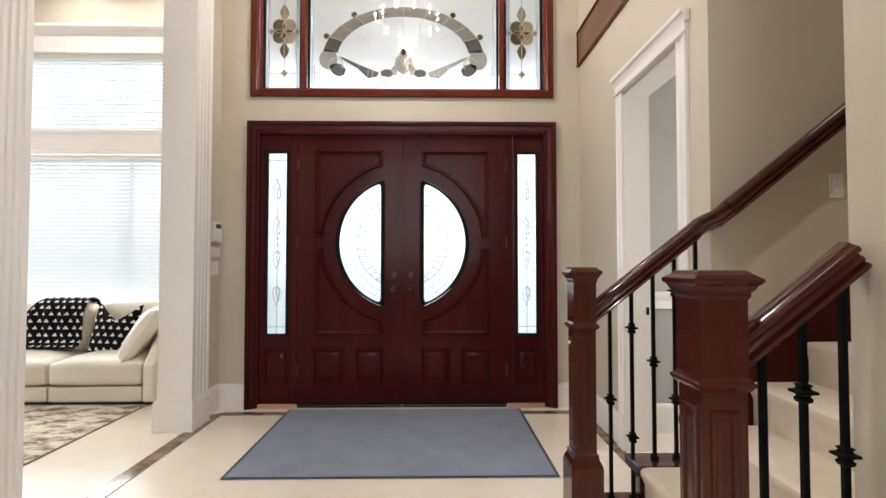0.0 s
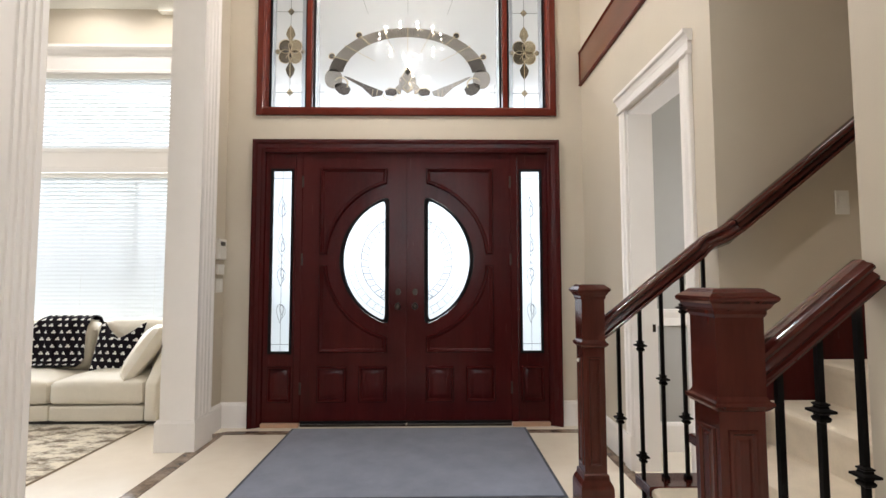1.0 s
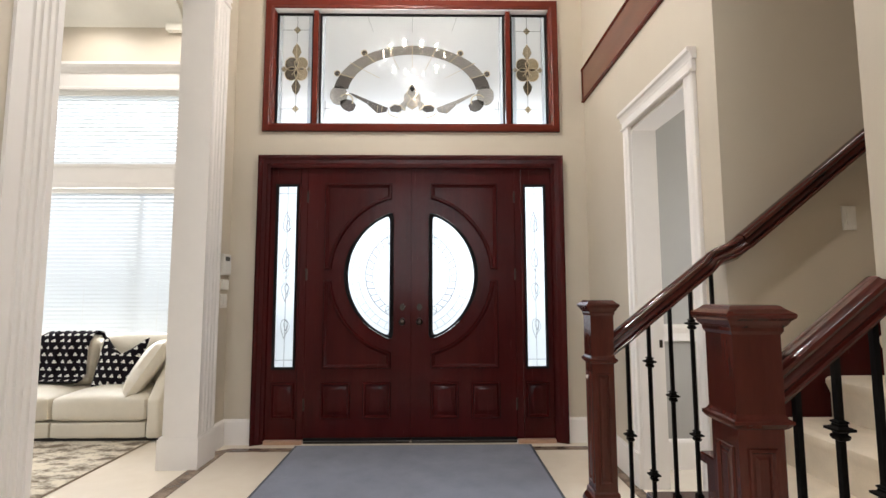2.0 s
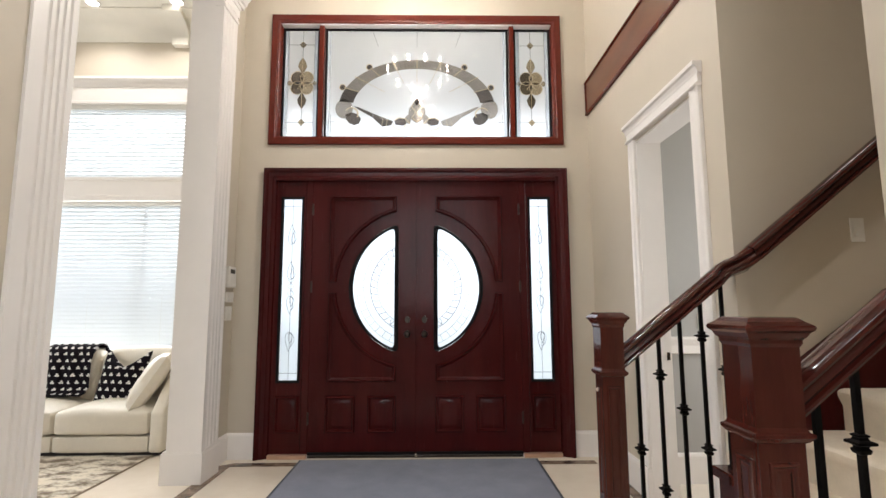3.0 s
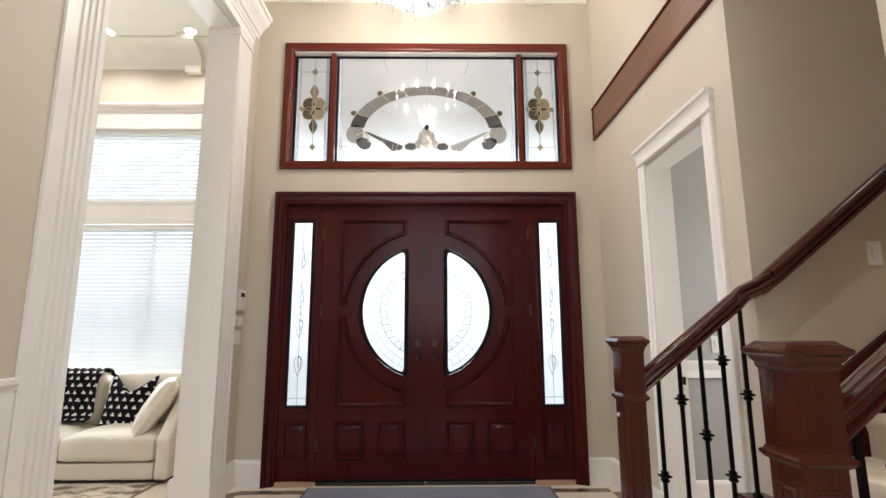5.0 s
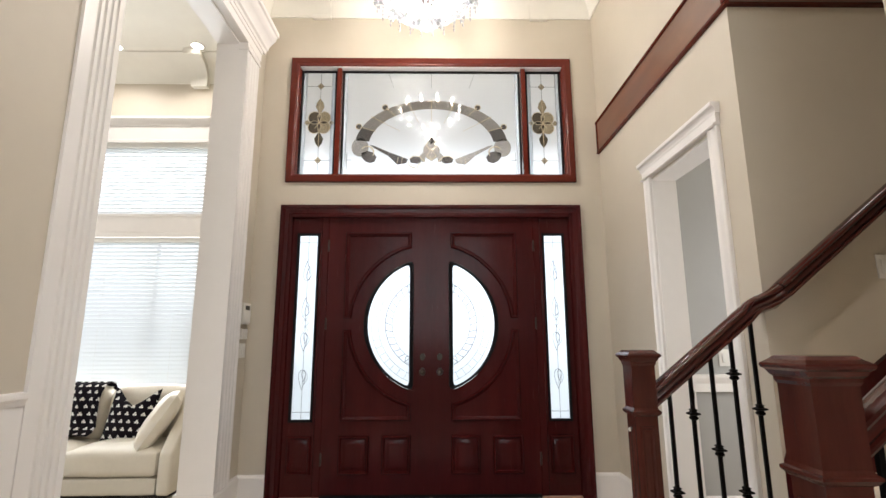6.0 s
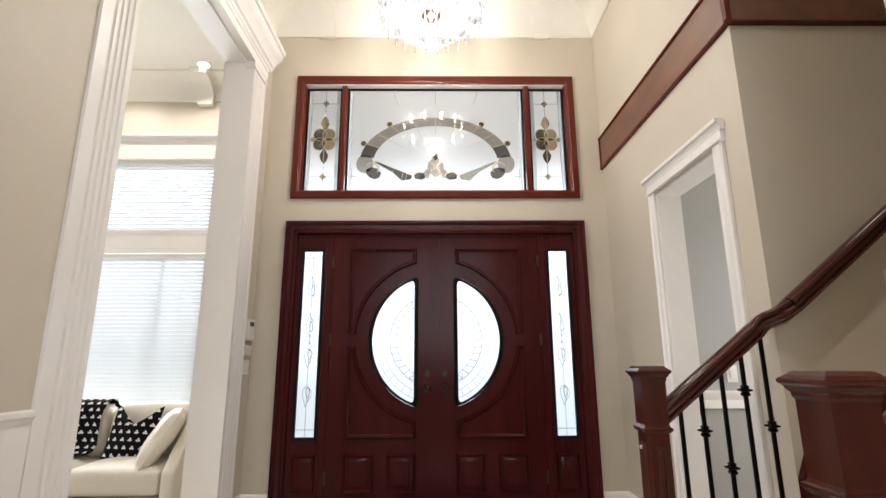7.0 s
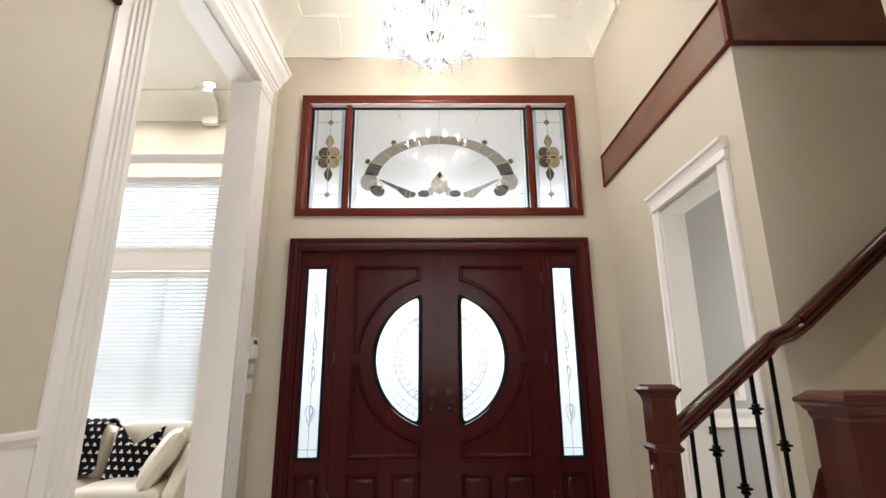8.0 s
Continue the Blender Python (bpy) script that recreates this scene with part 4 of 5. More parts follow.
# ---- stairs ----
RISE, GO, X1, N = 0.18, 0.256, 0.945, 11
stairs = thing("staircase", (0, 0, 0), "cream carpeted staircase with dark wooden tread ends", "stairs", kind="structure")
for k in range(N):
    x, z = X1 + GO * k, 0.16 + RISE * k
    lo = 0.0 if k == 0 else z - RISE - 0.10
    nose = [(x, lo), (x, z - 0.075), (x - 0.010, z - 0.052), (x - 0.020, z - 0.030), (x - 0.019, z - 0.014), (x - 0.008, z - 0.004), (x + 0.012, z), (x + GO + 0.03, z), (x + GO + 0.03, lo)]
    y0 = -3.0 if x < 1.3 - GO else -3.04
    y1 = -2.10 if x < 1.5 else STAIR_Y - 0.03
    part("tread", prism(bmesh.new(), nose, "y", y0, y1), CARPET, stairs, "cream carpet", smooth=True)
    if x < 1.5:
        end = [(x - 0.03, z - 0.036), (x - 0.03, z + 0.0), (x - 0.024, z + 0.006), (min(x + GO + 0.02, 1.549), z + 0.006), (min(x + GO + 0.02, 1.549), 0.0), (x, 0.0), (x, z - 0.036)]
        part("tread_end", prism(bmesh.new(), end, "y", -2.10, -1.95), POSTWOOD, stairs, "dark wooden tread end")
        part("tread_end", prism(bmesh.new(), [(px if px < 1.3 else 1.322, pz) for px, pz in end], "y", -3.14, -3.0), POSTWOOD, stairs, "dark wooden tread end") if x < 1.25 else None


def nosing_z(x):
    return 0.16 + (x - X1) * RISE / GO


# same wood as the newels; the darker door wood paints in its dim gloss
part("wall_string", prism(bmesh.new(), [(1.552, 0.0), (1.552, nosing_z(1.552) + 0.16), (1.60, nosing_z(1.60) + 0.24), (3.9, nosing_z(3.9) + 0.24), (3.9, nosing_z(3.9) - 0.5)], "y", STAIR_Y - 0.028, STAIR_Y), DOORWOOD, stairs, "dark wooden skirting string, its dim gloss put into the colour")

HALF = [(0.021, -0.020), (0.026, -0.012), (0.024, -0.004), (0.018, 0.002), (0.024, 0.008), (0.034, 0.013), (0.037, 0.020), (0.034, 0.028), (0.022, 0.032), (0.018, 0.038), (0.008, 0.0405)]
RAIL = HALF + [(-u, v) for u, v in HALF[::-1]]
SHOE = [(0.022, -0.039), (0.028, -0.036), (0.030, -0.030), (0.027, -0.025), (0.017, -0.021)]
FILLET = SHOE + [(-u, v) for u, v in SHOE[::-1]]


def rail_z(x):
    return 1.034 + 0.79 * (x - 1.033)


def up_z(x):
    return 1.449 + 0.798 * (x - 1.55)


def handrail(label, runs):
    h = thing("handrail", (0, 0, 0), label, "handrail", "handrails")
    for name, path in runs:
        bm = bmesh.new()
        sweep(bm, path, RAIL)
        ob = part(name, bm, RAILWOOD, h, smooth=True)
        bm = bmesh.new()
        sweep(bm, path, FILLET)
        part("fillet", bm, RAILWOOD, ob, "thin under-rail fillet")
    return h


KNEE = [(1.465, -2.02, rail_z(1.465)), (1.495, -2.025, rail_z(1.495) + 0.004), (1.518, -2.045, rail_z(1.51) + 0.008), (1.54, -2.085, up_z(1.54) - 0.008), (1.558, -2.104, up_z(1.558) - 0.004), (1.585, -2.11, up_z(1.585))]
handrail("polished mahogany handrail rising from the newel and along the wall", (
    ("lower_rail", [(0.985, -2.02, rail_z(0.985)), KNEE[0]]), ("knee_fitting", KNEE), ("upper_rail", [KNEE[-1], (3.6, -2.11, up_z(3.6))])))
handrail("polished mahogany handrail ending at the beige wall", (("rail", [(0.99, -3.083, rail_z(0.99) + 0.004), (1.305, -3.083, rail_z(1.305) + 0.006)]),))


def baluster(x, y, knots, z0):
    """A square iron bar with one or two knuckles."""
    top = rail_z(x) - 0.04
    b = thing("baluster", (x, y, 0), "black square iron baluster with a %s knuckle" % ("double" if len(knots) > 1 else "single"), "baluster", "stair balusters")
    bm = bmesh.new()
    square_stack(bm, [(0.0072, z0), (0.0072, top + 0.02)])
    part("bar", bm, IRON, b)
    for z in knots:
        bm = bmesh.new()
        square_stack(bm, [(w, z + d) for w, d in ((0.008, -0.026), (0.012, -0.024), (0.0145, -0.018), (0.0145, -0.014), (0.0105, -0.010), (0.012, -0.006), (0.0225, -0.002), (0.0225, 0.004), (0.0125, 0.008), (0.0105, 0.013), (0.0135, 0.016), (0.0135, 0.019), (0.008, 0.022))])
        part("knuckle", bm, IRON, b)
    bm = bmesh.new()
    square_stack(bm, [(0.014, z0), (0.014, z0 + 0.012), (0.0085, z0 + 0.02)])
    part("shoe", bm, IRON, b)


for y in (-2.02, -3.083):
    for k in range(5 if y > -3 else 3):
        x = (1.081 if y > -3 else 1.073) + 0.1 * k
        step = max(0, int((x - X1) / GO))
        z0 = 0.16 + RISE * step + 0.006
        mid = (0.610 if y > -3 else 0.600) + 0.85 * (x - 1.073)
        baluster(x, y, (mid,) if k % 2 == 0 else (mid + 0.237, mid - 0.257), z0)


def newel(x, y, s):
    post = thing("newel_post", (x, y, 0), "square mahogany newel post with moulded cap and panelled shaft", "newel post", "newel posts")
    part("plinth", square_stack(bmesh.new(), [(0.078 * s, 0), (0.078 * s, 0.33), (0.074 * s, 0.345), (0.062 * s, 0.365), (0.060 * s, 0.385), (0.054 * s, 0.39)]), POSTWOOD, post)
    part("shaft", square_stack(bmesh.new(), [(0.053 * s, 0.385), (0.053 * s, 0.945)]), POSTWOOD, post)
    for q in range(4):
        bm = bmesh.new()
        rw = 0.034 * s
        rws = ring(bm, rect(-rw, rw, 0.42, 0.895), [(0, 0), (0.002, -0.005), (0.008, -0.006), (0.014, 0.002), (0.017, 0.0), (0.024, -0.003)], lambda p, h: (p[0], -0.053 * s + h, p[1]))
        fill(bm, rws[-1])
        bmesh.ops.rotate(bm, verts=bm.verts, cent=(0, 0, 0), matrix=Matrix.Rotation(math.pi / 2 * q, 3, "Z"))
        part("shaft_panel", bm, POSTWOOD, post)
    part("collar", square_stack(bmesh.new(), [(0.054 * s, 0.936), (0.060 * s, 0.940), (0.068 * s, 0.950), (0.068 * s, 0.957), (0.061 * s, 0.961), (0.056 * s, 0.970)]), POSTWOOD, post)
    part("top_block", square_stack(bmesh.new(), [(0.056 * s, 0.95), (0.056 * s, 1.165)]), POSTWOOD, post)
    part("cap", square_stack(bmesh.new(), [(0.057 * s, 1.15), (0.061 * s, 1.158), (0.061 * s, 1.166), (0.067 * s, 1.172), (0.072 * s, 1.182), (0.079 * s, 1.188), (0.081 * s, 1.194), (0.079 * s, 1.199), (0.066 * s, 1.208), (0.058 * s, 1.216), (0.052 * s, 1.218)]), POSTWOOD, post)
    return post


post = newel(0.952, -2.02, 0.92)
bm = bmesh.new()
lathe(bm, [(0.0, 0.0), (0.009, 0.0), (0.009, 0.004), (0.006, 0.007), (0.0, 0.008)], n=12)
bmesh.ops.rotate(bm, verts=bm.verts, cent=(0, 0, 0), matrix=Matrix.Rotation(-math.pi / 2, 3, "Y"))
dot = part("screw_cap", bm, PLASTIC, post, "small white screw cap", smooth=True)
dot.location = (-0.0488, 0.02, 0.872)
newel(0.949, -3.083, 1.01)

sw = thing("light_switch", (2.136, STAIR_Y - 0.004, 1.595), "white rocker switch plate on the beige wall", "switch")
part("plate", boxes((-0.032, 0.032, -0.004, 0.004, -0.056, 0.056), bevel=0.002), PLASTIC, sw)
part("rocker", boxes((-0.016, 0.016, -0.009, -0.003, -0.033, 0.033), bevel=0.002), PLASTIC, sw)

# ---- mat ----
mat = thing("door_mat", (0, 0, 0), "large slate blue grey mat before the entrance doors", "mat")
part("top_layer", boxes((-0.925, 0.985, -1.385, -0.085, 0.0045, 0.011), bevel=0.002), MAT, mat)
part("edge", boxes((-0.945, 1.005, -1.405, -0.068, 0.0042, 0.0075), bevel=0.001), MATEDGE, mat, "thin dark rubber edge")

# ---- keypad and switches beside the pilaster ----
pad = thing("alarm_keypad", (LW, -0.10, 1.50), "white alarm keypad with a small dark display", "keypad")
part("case", boxes((0, 0.030, -0.072, 0.072, -0.088, 0.088), bevel=0.006), PLASTIC, pad)
part("display", boxes((0.029, 0.0315, -0.045, 0.045, 0.03, 0.065)), SCREEN, pad, "dark display")
part("key_flap", boxes((0.029, 0.036, -0.06, 0.06, -0.078, 0.015), bevel=0.002), PLASTIC, pad)
box_ = thing("door_chime_control", (LW, -0.10, 1.332), "small white control box below the alarm keypad", "control box")
part("case", boxes((0, 0.022, -0.06, 0.06, -0.042, 0.042), bevel=0.004), PLASTIC, box_)
part("button", boxes((0.021, 0.025, -0.012, 0.012, -0.012, 0.012), bevel=0.002), PLASTIC, box_)
sw = thing("light_switch", (LW, -0.10, 1.197), "white rocker switch plate beside the entrance doors", "switch")
part("plate", boxes((0, 0.010, -0.06, 0.06, -0.058, 0.058), bevel=0.002), PLASTIC, sw)
for y0 in (-0.045, 0.011):
    part("rocker", boxes((0.009, 0.015, y0, y0 + 0.034, -0.033, 0.033), bevel=0.002), PLASTIC, sw)

# ---- living room: windows with blinds ----
def window(name, z0, z1, label):
    w = thing(name, (0, 0, 0), label, "window", "living room windows", "structure")
    part("window_frame", boxes((WX0, WX1, 1.36, 1.42, z0, z0 + 0.05), (WX0, WX1, 1.36, 1.42, z1 - 0.05, z1), (WX0, WX0 + 0.05, 1.36, 1.42, z0 + 0.05, z1 - 0.05), (WX1 - 0.05, WX1, 1.36, 1.42, z0 + 0.05, z1 - 0.05)), TRIM, w)
    mid = WX1 - 0.57 if z0 < 1 else WX0 + 0.07
    part("mullion", boxes((mid, mid + 0.03, 1.372, 1.408, z0 + 0.05, z1 - 0.05)), TRIM, w)
    for a, b in ((WX0 + 0.05, mid), (mid + 0.03, WX1 - 0.05)):
        pane = part("pane", boxes((a, b, 1.385, 1.391, z0 + 0.05, z1 - 0.05)), CLEAR, w, "clear glass")
        pane.visible_shadow = False
    blind = thing("window_blind", (0, 0, 0), "white horizontal slat blind, lowered and half open", "blind", "living room blinds")
    part("headrail", boxes((WX0 + 0.012, WX1 - 0.012, 1.262, 1.325, z1 - 0.065, z1 - 0.004), bevel=0.004), BLIND, blind)
    part("bottom_rail", boxes((WX0 + 0.015, WX1 - 0.015, 1.268, 1.318, z0 + 0.012, z0 + 0.03), bevel=0.003), BLIND, blind)
    bm = bmesh.new()
    hw = (WX1 - WX0) / 2 - 0.016
    prof = [(-0.025, -0.0012), (-0.013, 0.0024), (0.0, 0.004), (0.013, 0.0024), (0.025, -0.0012), (0.013, 0.0008), (0.0, 0.0022), (-0.013, 0.0008)]
    prism(bm, prof, "x", -hw, hw)
    slat = part("slat", bm, SLAT, blind, smooth=True)
    first = True
    z = z0 + 0.055
    while z < z1 - 0.07:
        ob = slat if first else slat.copy()
        if not first:
            scene.collection.objects.link(ob)
        first = False
        ob.matrix_basis = pose((WX0 + WX1) / 2, 1.293, z, 66 + random.uniform(-0.25, 0.25), 0, 0)
        z += 0.0455
    for x in (WX0 + 0.25, (WX0 + WX1) / 2, WX1 - 0.25):
        bm = bmesh.new()
        tube(bm, [(x, 1.266, z0 + 0.03), (x, 1.266, z1 - 0.065)], 0.0012, 4)
        part("cord", bm, BLIND, blind)
    return w


window("window_2", 0.55, 2.46, "tall bright living room window behind a white blind")
window("window_3", 2.70, 3.60, "upper bright living room window behind a white blind")
wt = thing("window_trim", (0, 0, 0), "cream painted casing round the living room windows", "window trim", kind="structure")
part("mid_casing", prism(bmesh.new(), [(1.25, 2.44), (1.222, 2.445), (1.222, 2.50), (1.232, 2.505), (1.232, 2.68), (1.222, 2.69), (1.218, 2.715), (1.25, 2.72)], "x", WX0 - 0.12, WX1 + 0.12), TRIM, wt)
part("head_casing", prism(bmesh.new(), [(1.25, 3.585), (1.222, 3.59), (1.222, 3.62), (1.232, 3.63), (1.232, 3.79), (1.21, 3.81), (1.195, 3.845), (1.165, 3.865), (1.165, 3.895), (1.25, 3.895)], "x", WX0 - 0.14, WX1 + 0.14), TRIM, wt)
for x0, x1 in ((WX0 - 0.11, WX0), (WX1, WX1 + 0.11)):
    part("side_casing", boxes((x0, x1, 1.226, 1.25, 0.45, 2.44), (x0, x1, 1.226, 1.25, 2.72, 3.585)), TRIM, wt)
part("window_sill", boxes((WX0 - 0.12, WX1 + 0.12, 1.19, 1.26, 0.50, 0.55), bevel=0.006), TRIM, wt)
# unseen window added behind the hall to let light in
hw = thing("added_window_4", (0, 0, 0), "tall clear window added unseen at the back of the hall", "window", kind="structure")
part("window_frame", boxes((-1.4, 1.4, -8.14, -8.06, 1.2, 1.27), (-1.4, 1.4, -8.14, -8.06, 3.93, 4.0), (-1.4, -1.33, -8.14, -8.06, 1.27, 3.93), (1.33, 1.4, -8.14, -8.06, 1.27, 3.93), (-0.03, 0.03, -8.14, -8.06, 1.27, 3.93)), TRIM, hw)
for a, b in ((-1.33, -0.03), (0.03, 1.33)):
    pane = part("pane", boxes((a, b, -8.11, -8.10, 1.27, 3.93)), CLEAR, hw)
    pane.visible_shadow = False


# unseen window added so that light reaches the hall from the left
ww = thing("added_window_5", (0, 0, 0), "wide clear window added unseen in the living room's side wall", "window", kind="structure")
part("window_frame", boxes((-7.14, -7.06, -2.45, 0.15, 0.7, 0.77), (-7.14, -7.06, -2.45, 0.15, 2.63, 2.7), (-7.14, -7.06, -2.45, -2.38, 0.77, 2.63), (-7.14, -7.06, 0.08, 0.15, 0.77, 2.63), (-7.14, -7.06, -1.18, -1.12, 0.77, 2.63)), TRIM, ww)
for a, b in ((-2.38, -1.18), (-1.12, 0.08)):
    pane = part("pane", boxes((-7.11, -7.10, a, b, 0.77, 2.63)), CLEAR, ww)
    pane.visible_shadow = False
sk = thing("skylight", (0, 0, 0), "small square skylight in the hall ceiling", "skylight", kind="structure")
part("frame", boxes((SX0 - 0.03, SX0, SY0 - 0.03, SY1 + 0.03, TOP - 0.012, TOP), (SX1, SX1 + 0.03, SY0 - 0.03, SY1 + 0.03, TOP - 0.012, TOP), (SX0, SX1, SY0 - 0.03, SY0, TOP - 0.012, TOP), (SX0, SX1, SY1, SY1 + 0.03, TOP - 0.012, TOP)), TRIM, sk)
pane = part("pane", boxes((SX0, SX1, SY0, SY1, TOP + 0.08, TOP + 0.088)), CLEAR, sk)
pane.visible_shadow = False


# ---- downlights: two by the living room window, six added unseen ----
def downlight(x, y):
    d = thing("downlight", (x, y, TOP), "round white recessed ceiling light, switched on; added unseen except by the window", "ceiling light", "recessed lights")
    part("trim_ring", lathe(bmesh.new(), [(0.085, 0.0), (0.085, -0.006), (0.075, -0.010), (0.062, -0.006), (0.060, 0.0)], n=24), TRIM, d, smooth=True)
    part("lens", lathe(bmesh.new(), [(0.0, -0.004), (0.04, -0.0045), (0.060, -0.003), (0.061, 0.0), (0.0, 0.0)], n=24), LED, d, "glowing lens")


# only the first two are in view; the rest house the added spots
for x, y in ((-2.70, 0.88), (-3.64, 0.90), (-3.6, -0.9), (-2.9, -3.4), (0.1, -3.6), (1.9, -4.8), (-0.2, -5.6), (2.15, -2.72)):
    downlight(x, y)


# ---- soft shapes ----
def cushion(w, d, h, puff=0.5, nx=12, ny=10, peak=0.0, dent=0.0, seed=1):
    """A pillow lying in x (w) and z (d), h thick in y; corners pinched, with a karate-chop dent at the top. Carries a UV in metres."""
    bm = bmesh.new()
    uv = bm.loops.layers.uv.new("UVMap")
    rnd = random.Random(seed)
    ox, oz = rnd.uniform(-9, 9), rnd.uniform(-9, 9)
    grids = []
    for s in (-1, 1):
        g = []
        for j in range(ny + 1):
            row = []
            for i in range(nx + 1):
                u, v = i / nx * 2 - 1, j / ny * 2 - 1
                edge = max(0.0, (1 - abs(u) ** 3.0)) * max(0.0, (1 - abs(v) ** 3.0))
                t = h / 2 * edge ** puff
                pinch = 1 - 0.07 * (v * v) * (1 - abs(u)) - 0.05
                x = w / 2 * u * (1 - 0.06 * (1 - v * v) + 0.02)
                z = d / 2 * v * (1 - 0.06 * (1 - u * u) + 0.02)
                z -= dent * max(0.0, v) ** 2 * max(0.0, 1 - abs(u) * 1.25)
                z += peak * max(0.0, v) ** 2 * abs(u) ** 3
                wob = noise.noise(Vector((x * 6 + ox, z * 6 + oz, s))) * 0.012 * edge
                row.append(bm.verts.new((x, s * t + wob, z)))
            g.append(row)
        grids.append(g)
    for s, g in zip((-1, 1), grids):
        for j in range(ny):
            for i in range(nx):
                q = (g[j][i], g[j][i + 1], g[j + 1][i + 1], g[j + 1][i])
                f = bm.faces.new(q if s < 0 else q[::-1])
                for lp in f.loops:
                    lp[uv].uv = (lp.vert.co.x + w / 2 + 10 * (s + 1), lp.vert.co.z + d / 2)
    bmesh.ops.remove_doubles(bm, verts=bm.verts, dist=0.0008)
    return bm


def soft_box(x0, x1, y0, y1, z0, z1, r, crown=0.0, seed=1, n=10):
    """A padded block: rounded edges, a crowned top and slight unevenness."""
    bm = bmesh.new()
    box(bm, x0, x1, y0, y1, z0, z1)
    bmesh.ops.subdivide_edges(bm, edges=bm.edges[:], cuts=n, use_grid_fill=True)
    c = Vector(((x0 + x1) / 2, (y0 + y1) / 2, (z0 + z1) / 2))
    half = Vector(((x1 - x0) / 2, (y1 - y0) / 2, (z1 - z0) / 2))
    core = Vector([max(0.0, k - r) for k in half])
    for v in bm.verts:
        p = v.co - c
        q = Vector([max(-core[k], min(core[k], p[k])) for k in range(3)])
        off = p - q
        if off.length > 1e-6:
            p = q + off.normalized() * min(r, max(abs(off[0]), abs(off[1]), abs(off[2])))
        fx, fy = p[0] / half[0], p[1] / half[1]
        if p[2] > 0:
            p[2] += crown * max(0, 1 - fx * fx) * max(0, 1 - fy * fy) * p[2] / half[2]
        p += Vector((0, 0, 1)) * 0.006 * noise.noise((p + Vector((seed * 3.1, 0, 0))) * 5)
        v.co = c + p
    return bm


# ---- sofa ----
sofa = thing("sofa", (0.085, -0.10, 0), "ivory leather sectional sofa under the window", "sofa")
for n, (a, b) in enumerate(((-4.95, -4.05), (-4.05, -3.15), (-3.15, -2.338))):
    part("base", soft_box(a + 0.004, b - 0.004, 0.17, 1.08, 0.035, 0.172, 0.02, seed=n), LEATHER, sofa, smooth=True)
    part("seat_cushion", soft_box(a + 0.004, b - 0.006, 0.155, 0.86, 0.17, 0.385, 0.05, 0.045, seed=n + 5), LEATHER, sofa, smooth=True)
    cu = part("back_cushion", soft_box(a + 0.006, b - 0.006, -0.145, 0.12, -0.25, 0.25, 0.11, 0.02, seed=n + 9), LEATHER, sofa, smooth=True)
    cu.matrix_basis = pose(0, 0.80, 0.605, -10, 0, 0)
part("back_frame", soft_box(-4.95, -2.34, 0.93, 1.12, 0.04, 0.78, 0.05), LEATHER, sofa, smooth=True)
bm = bmesh.new()
prism(bm, [(0.16, 0.035), (0.165, 0.36), (0.30, 0.52), (0.50, 0.68), (0.70, 0.79), (0.80, 0.82), (1.12, 0.82), (1.12, 0.035)], "x", -2.335, -2.225)
bmesh.ops.bevel(bm, geom=bm.edges[:], offset=0.022, segments=3, profile=0.5, affect="EDGES")
part("arm", bm, LEATHER, sofa, smooth=True)
for x in (-4.9, -4.05, -3.15, -2.40):
    for y in (0.24, 1.02):
        part("foot", lathe(bmesh.new(), [(0.0, 0.008), (0.026, 0.008), (0.03, 0.04), (0.0, 0.04)], (x, y, 0), 12), BLACK, sofa)
part("plinth", boxes((-4.9, -2.26, 0.20, 1.06, 0.010, 0.037)), BLACK, sofa, "dark recessed plinth")

pil = part("throw_pillow", cushion(0.44, 0.44, 0.15, nx=20, ny=16, peak=0.035, dent=0.15, seed=3), SPRIG, label="black throw pillow with white sprigs, dented at its top", category="pillow", smooth=True)
pil.matrix_basis = pose(-2.765, 0.50, 0.60, -16, 2, -4)
pil = part("throw_pillow", cushion(0.50, 0.52, 0.19, puff=0.36, nx=18, ny=18, dent=0.015, seed=5), LEATHER, label="plain ivory throw pillow leaning against the sofa arm", category="pillow", smooth=True)
pil.matrix_basis = pose(-2.425, 0.36, 0.595, -31, 0, -66)

# throw draped over the sofa's back cushion
bm = bmesh.new()
uv = bm.loops.layers.uv.new("UVMap")
line = [(0.54, 0.432), (0.60, 0.452), (0.645, 0.50), (0.655, 0.60), (0.672, 0.72), (0.70, 0.80), (0.74, 0.855), (0.80, 0.885), (0.86, 0.875), (0.90, 0.82), (0.92, 0.74)]
line = [(y, z) for y, z in line]
nx = 26
rows = []
for off in (0.0, 0.010):
    g = []
    for i in range(nx + 1):
        x = -3.70 + 0.60 * i / nx
        sag = 0.10 * max(0.0, (0.28 - i / nx) / 0.28) ** 2
        col = []
        for j, (y, z) in enumerate(line):
            fold = 0.010 * math.sin(i * 0.9 + j * 0.25) + 0.006 * math.sin(i * 2.3)
            col.append(bm.verts.new((x + 0.01 * math.sin(j), y - 0.112 - off + fold, z + 0.006 + off - (sag if j > 4 else 0))))
        g.append(col)
    rows.append(g)
lens = [0.0]
for (y0, z0), (y1, z1) in zip(line, line[1:]):
    lens.append(lens[-1] + math.hypot(y1 - y0, z1 - z0))
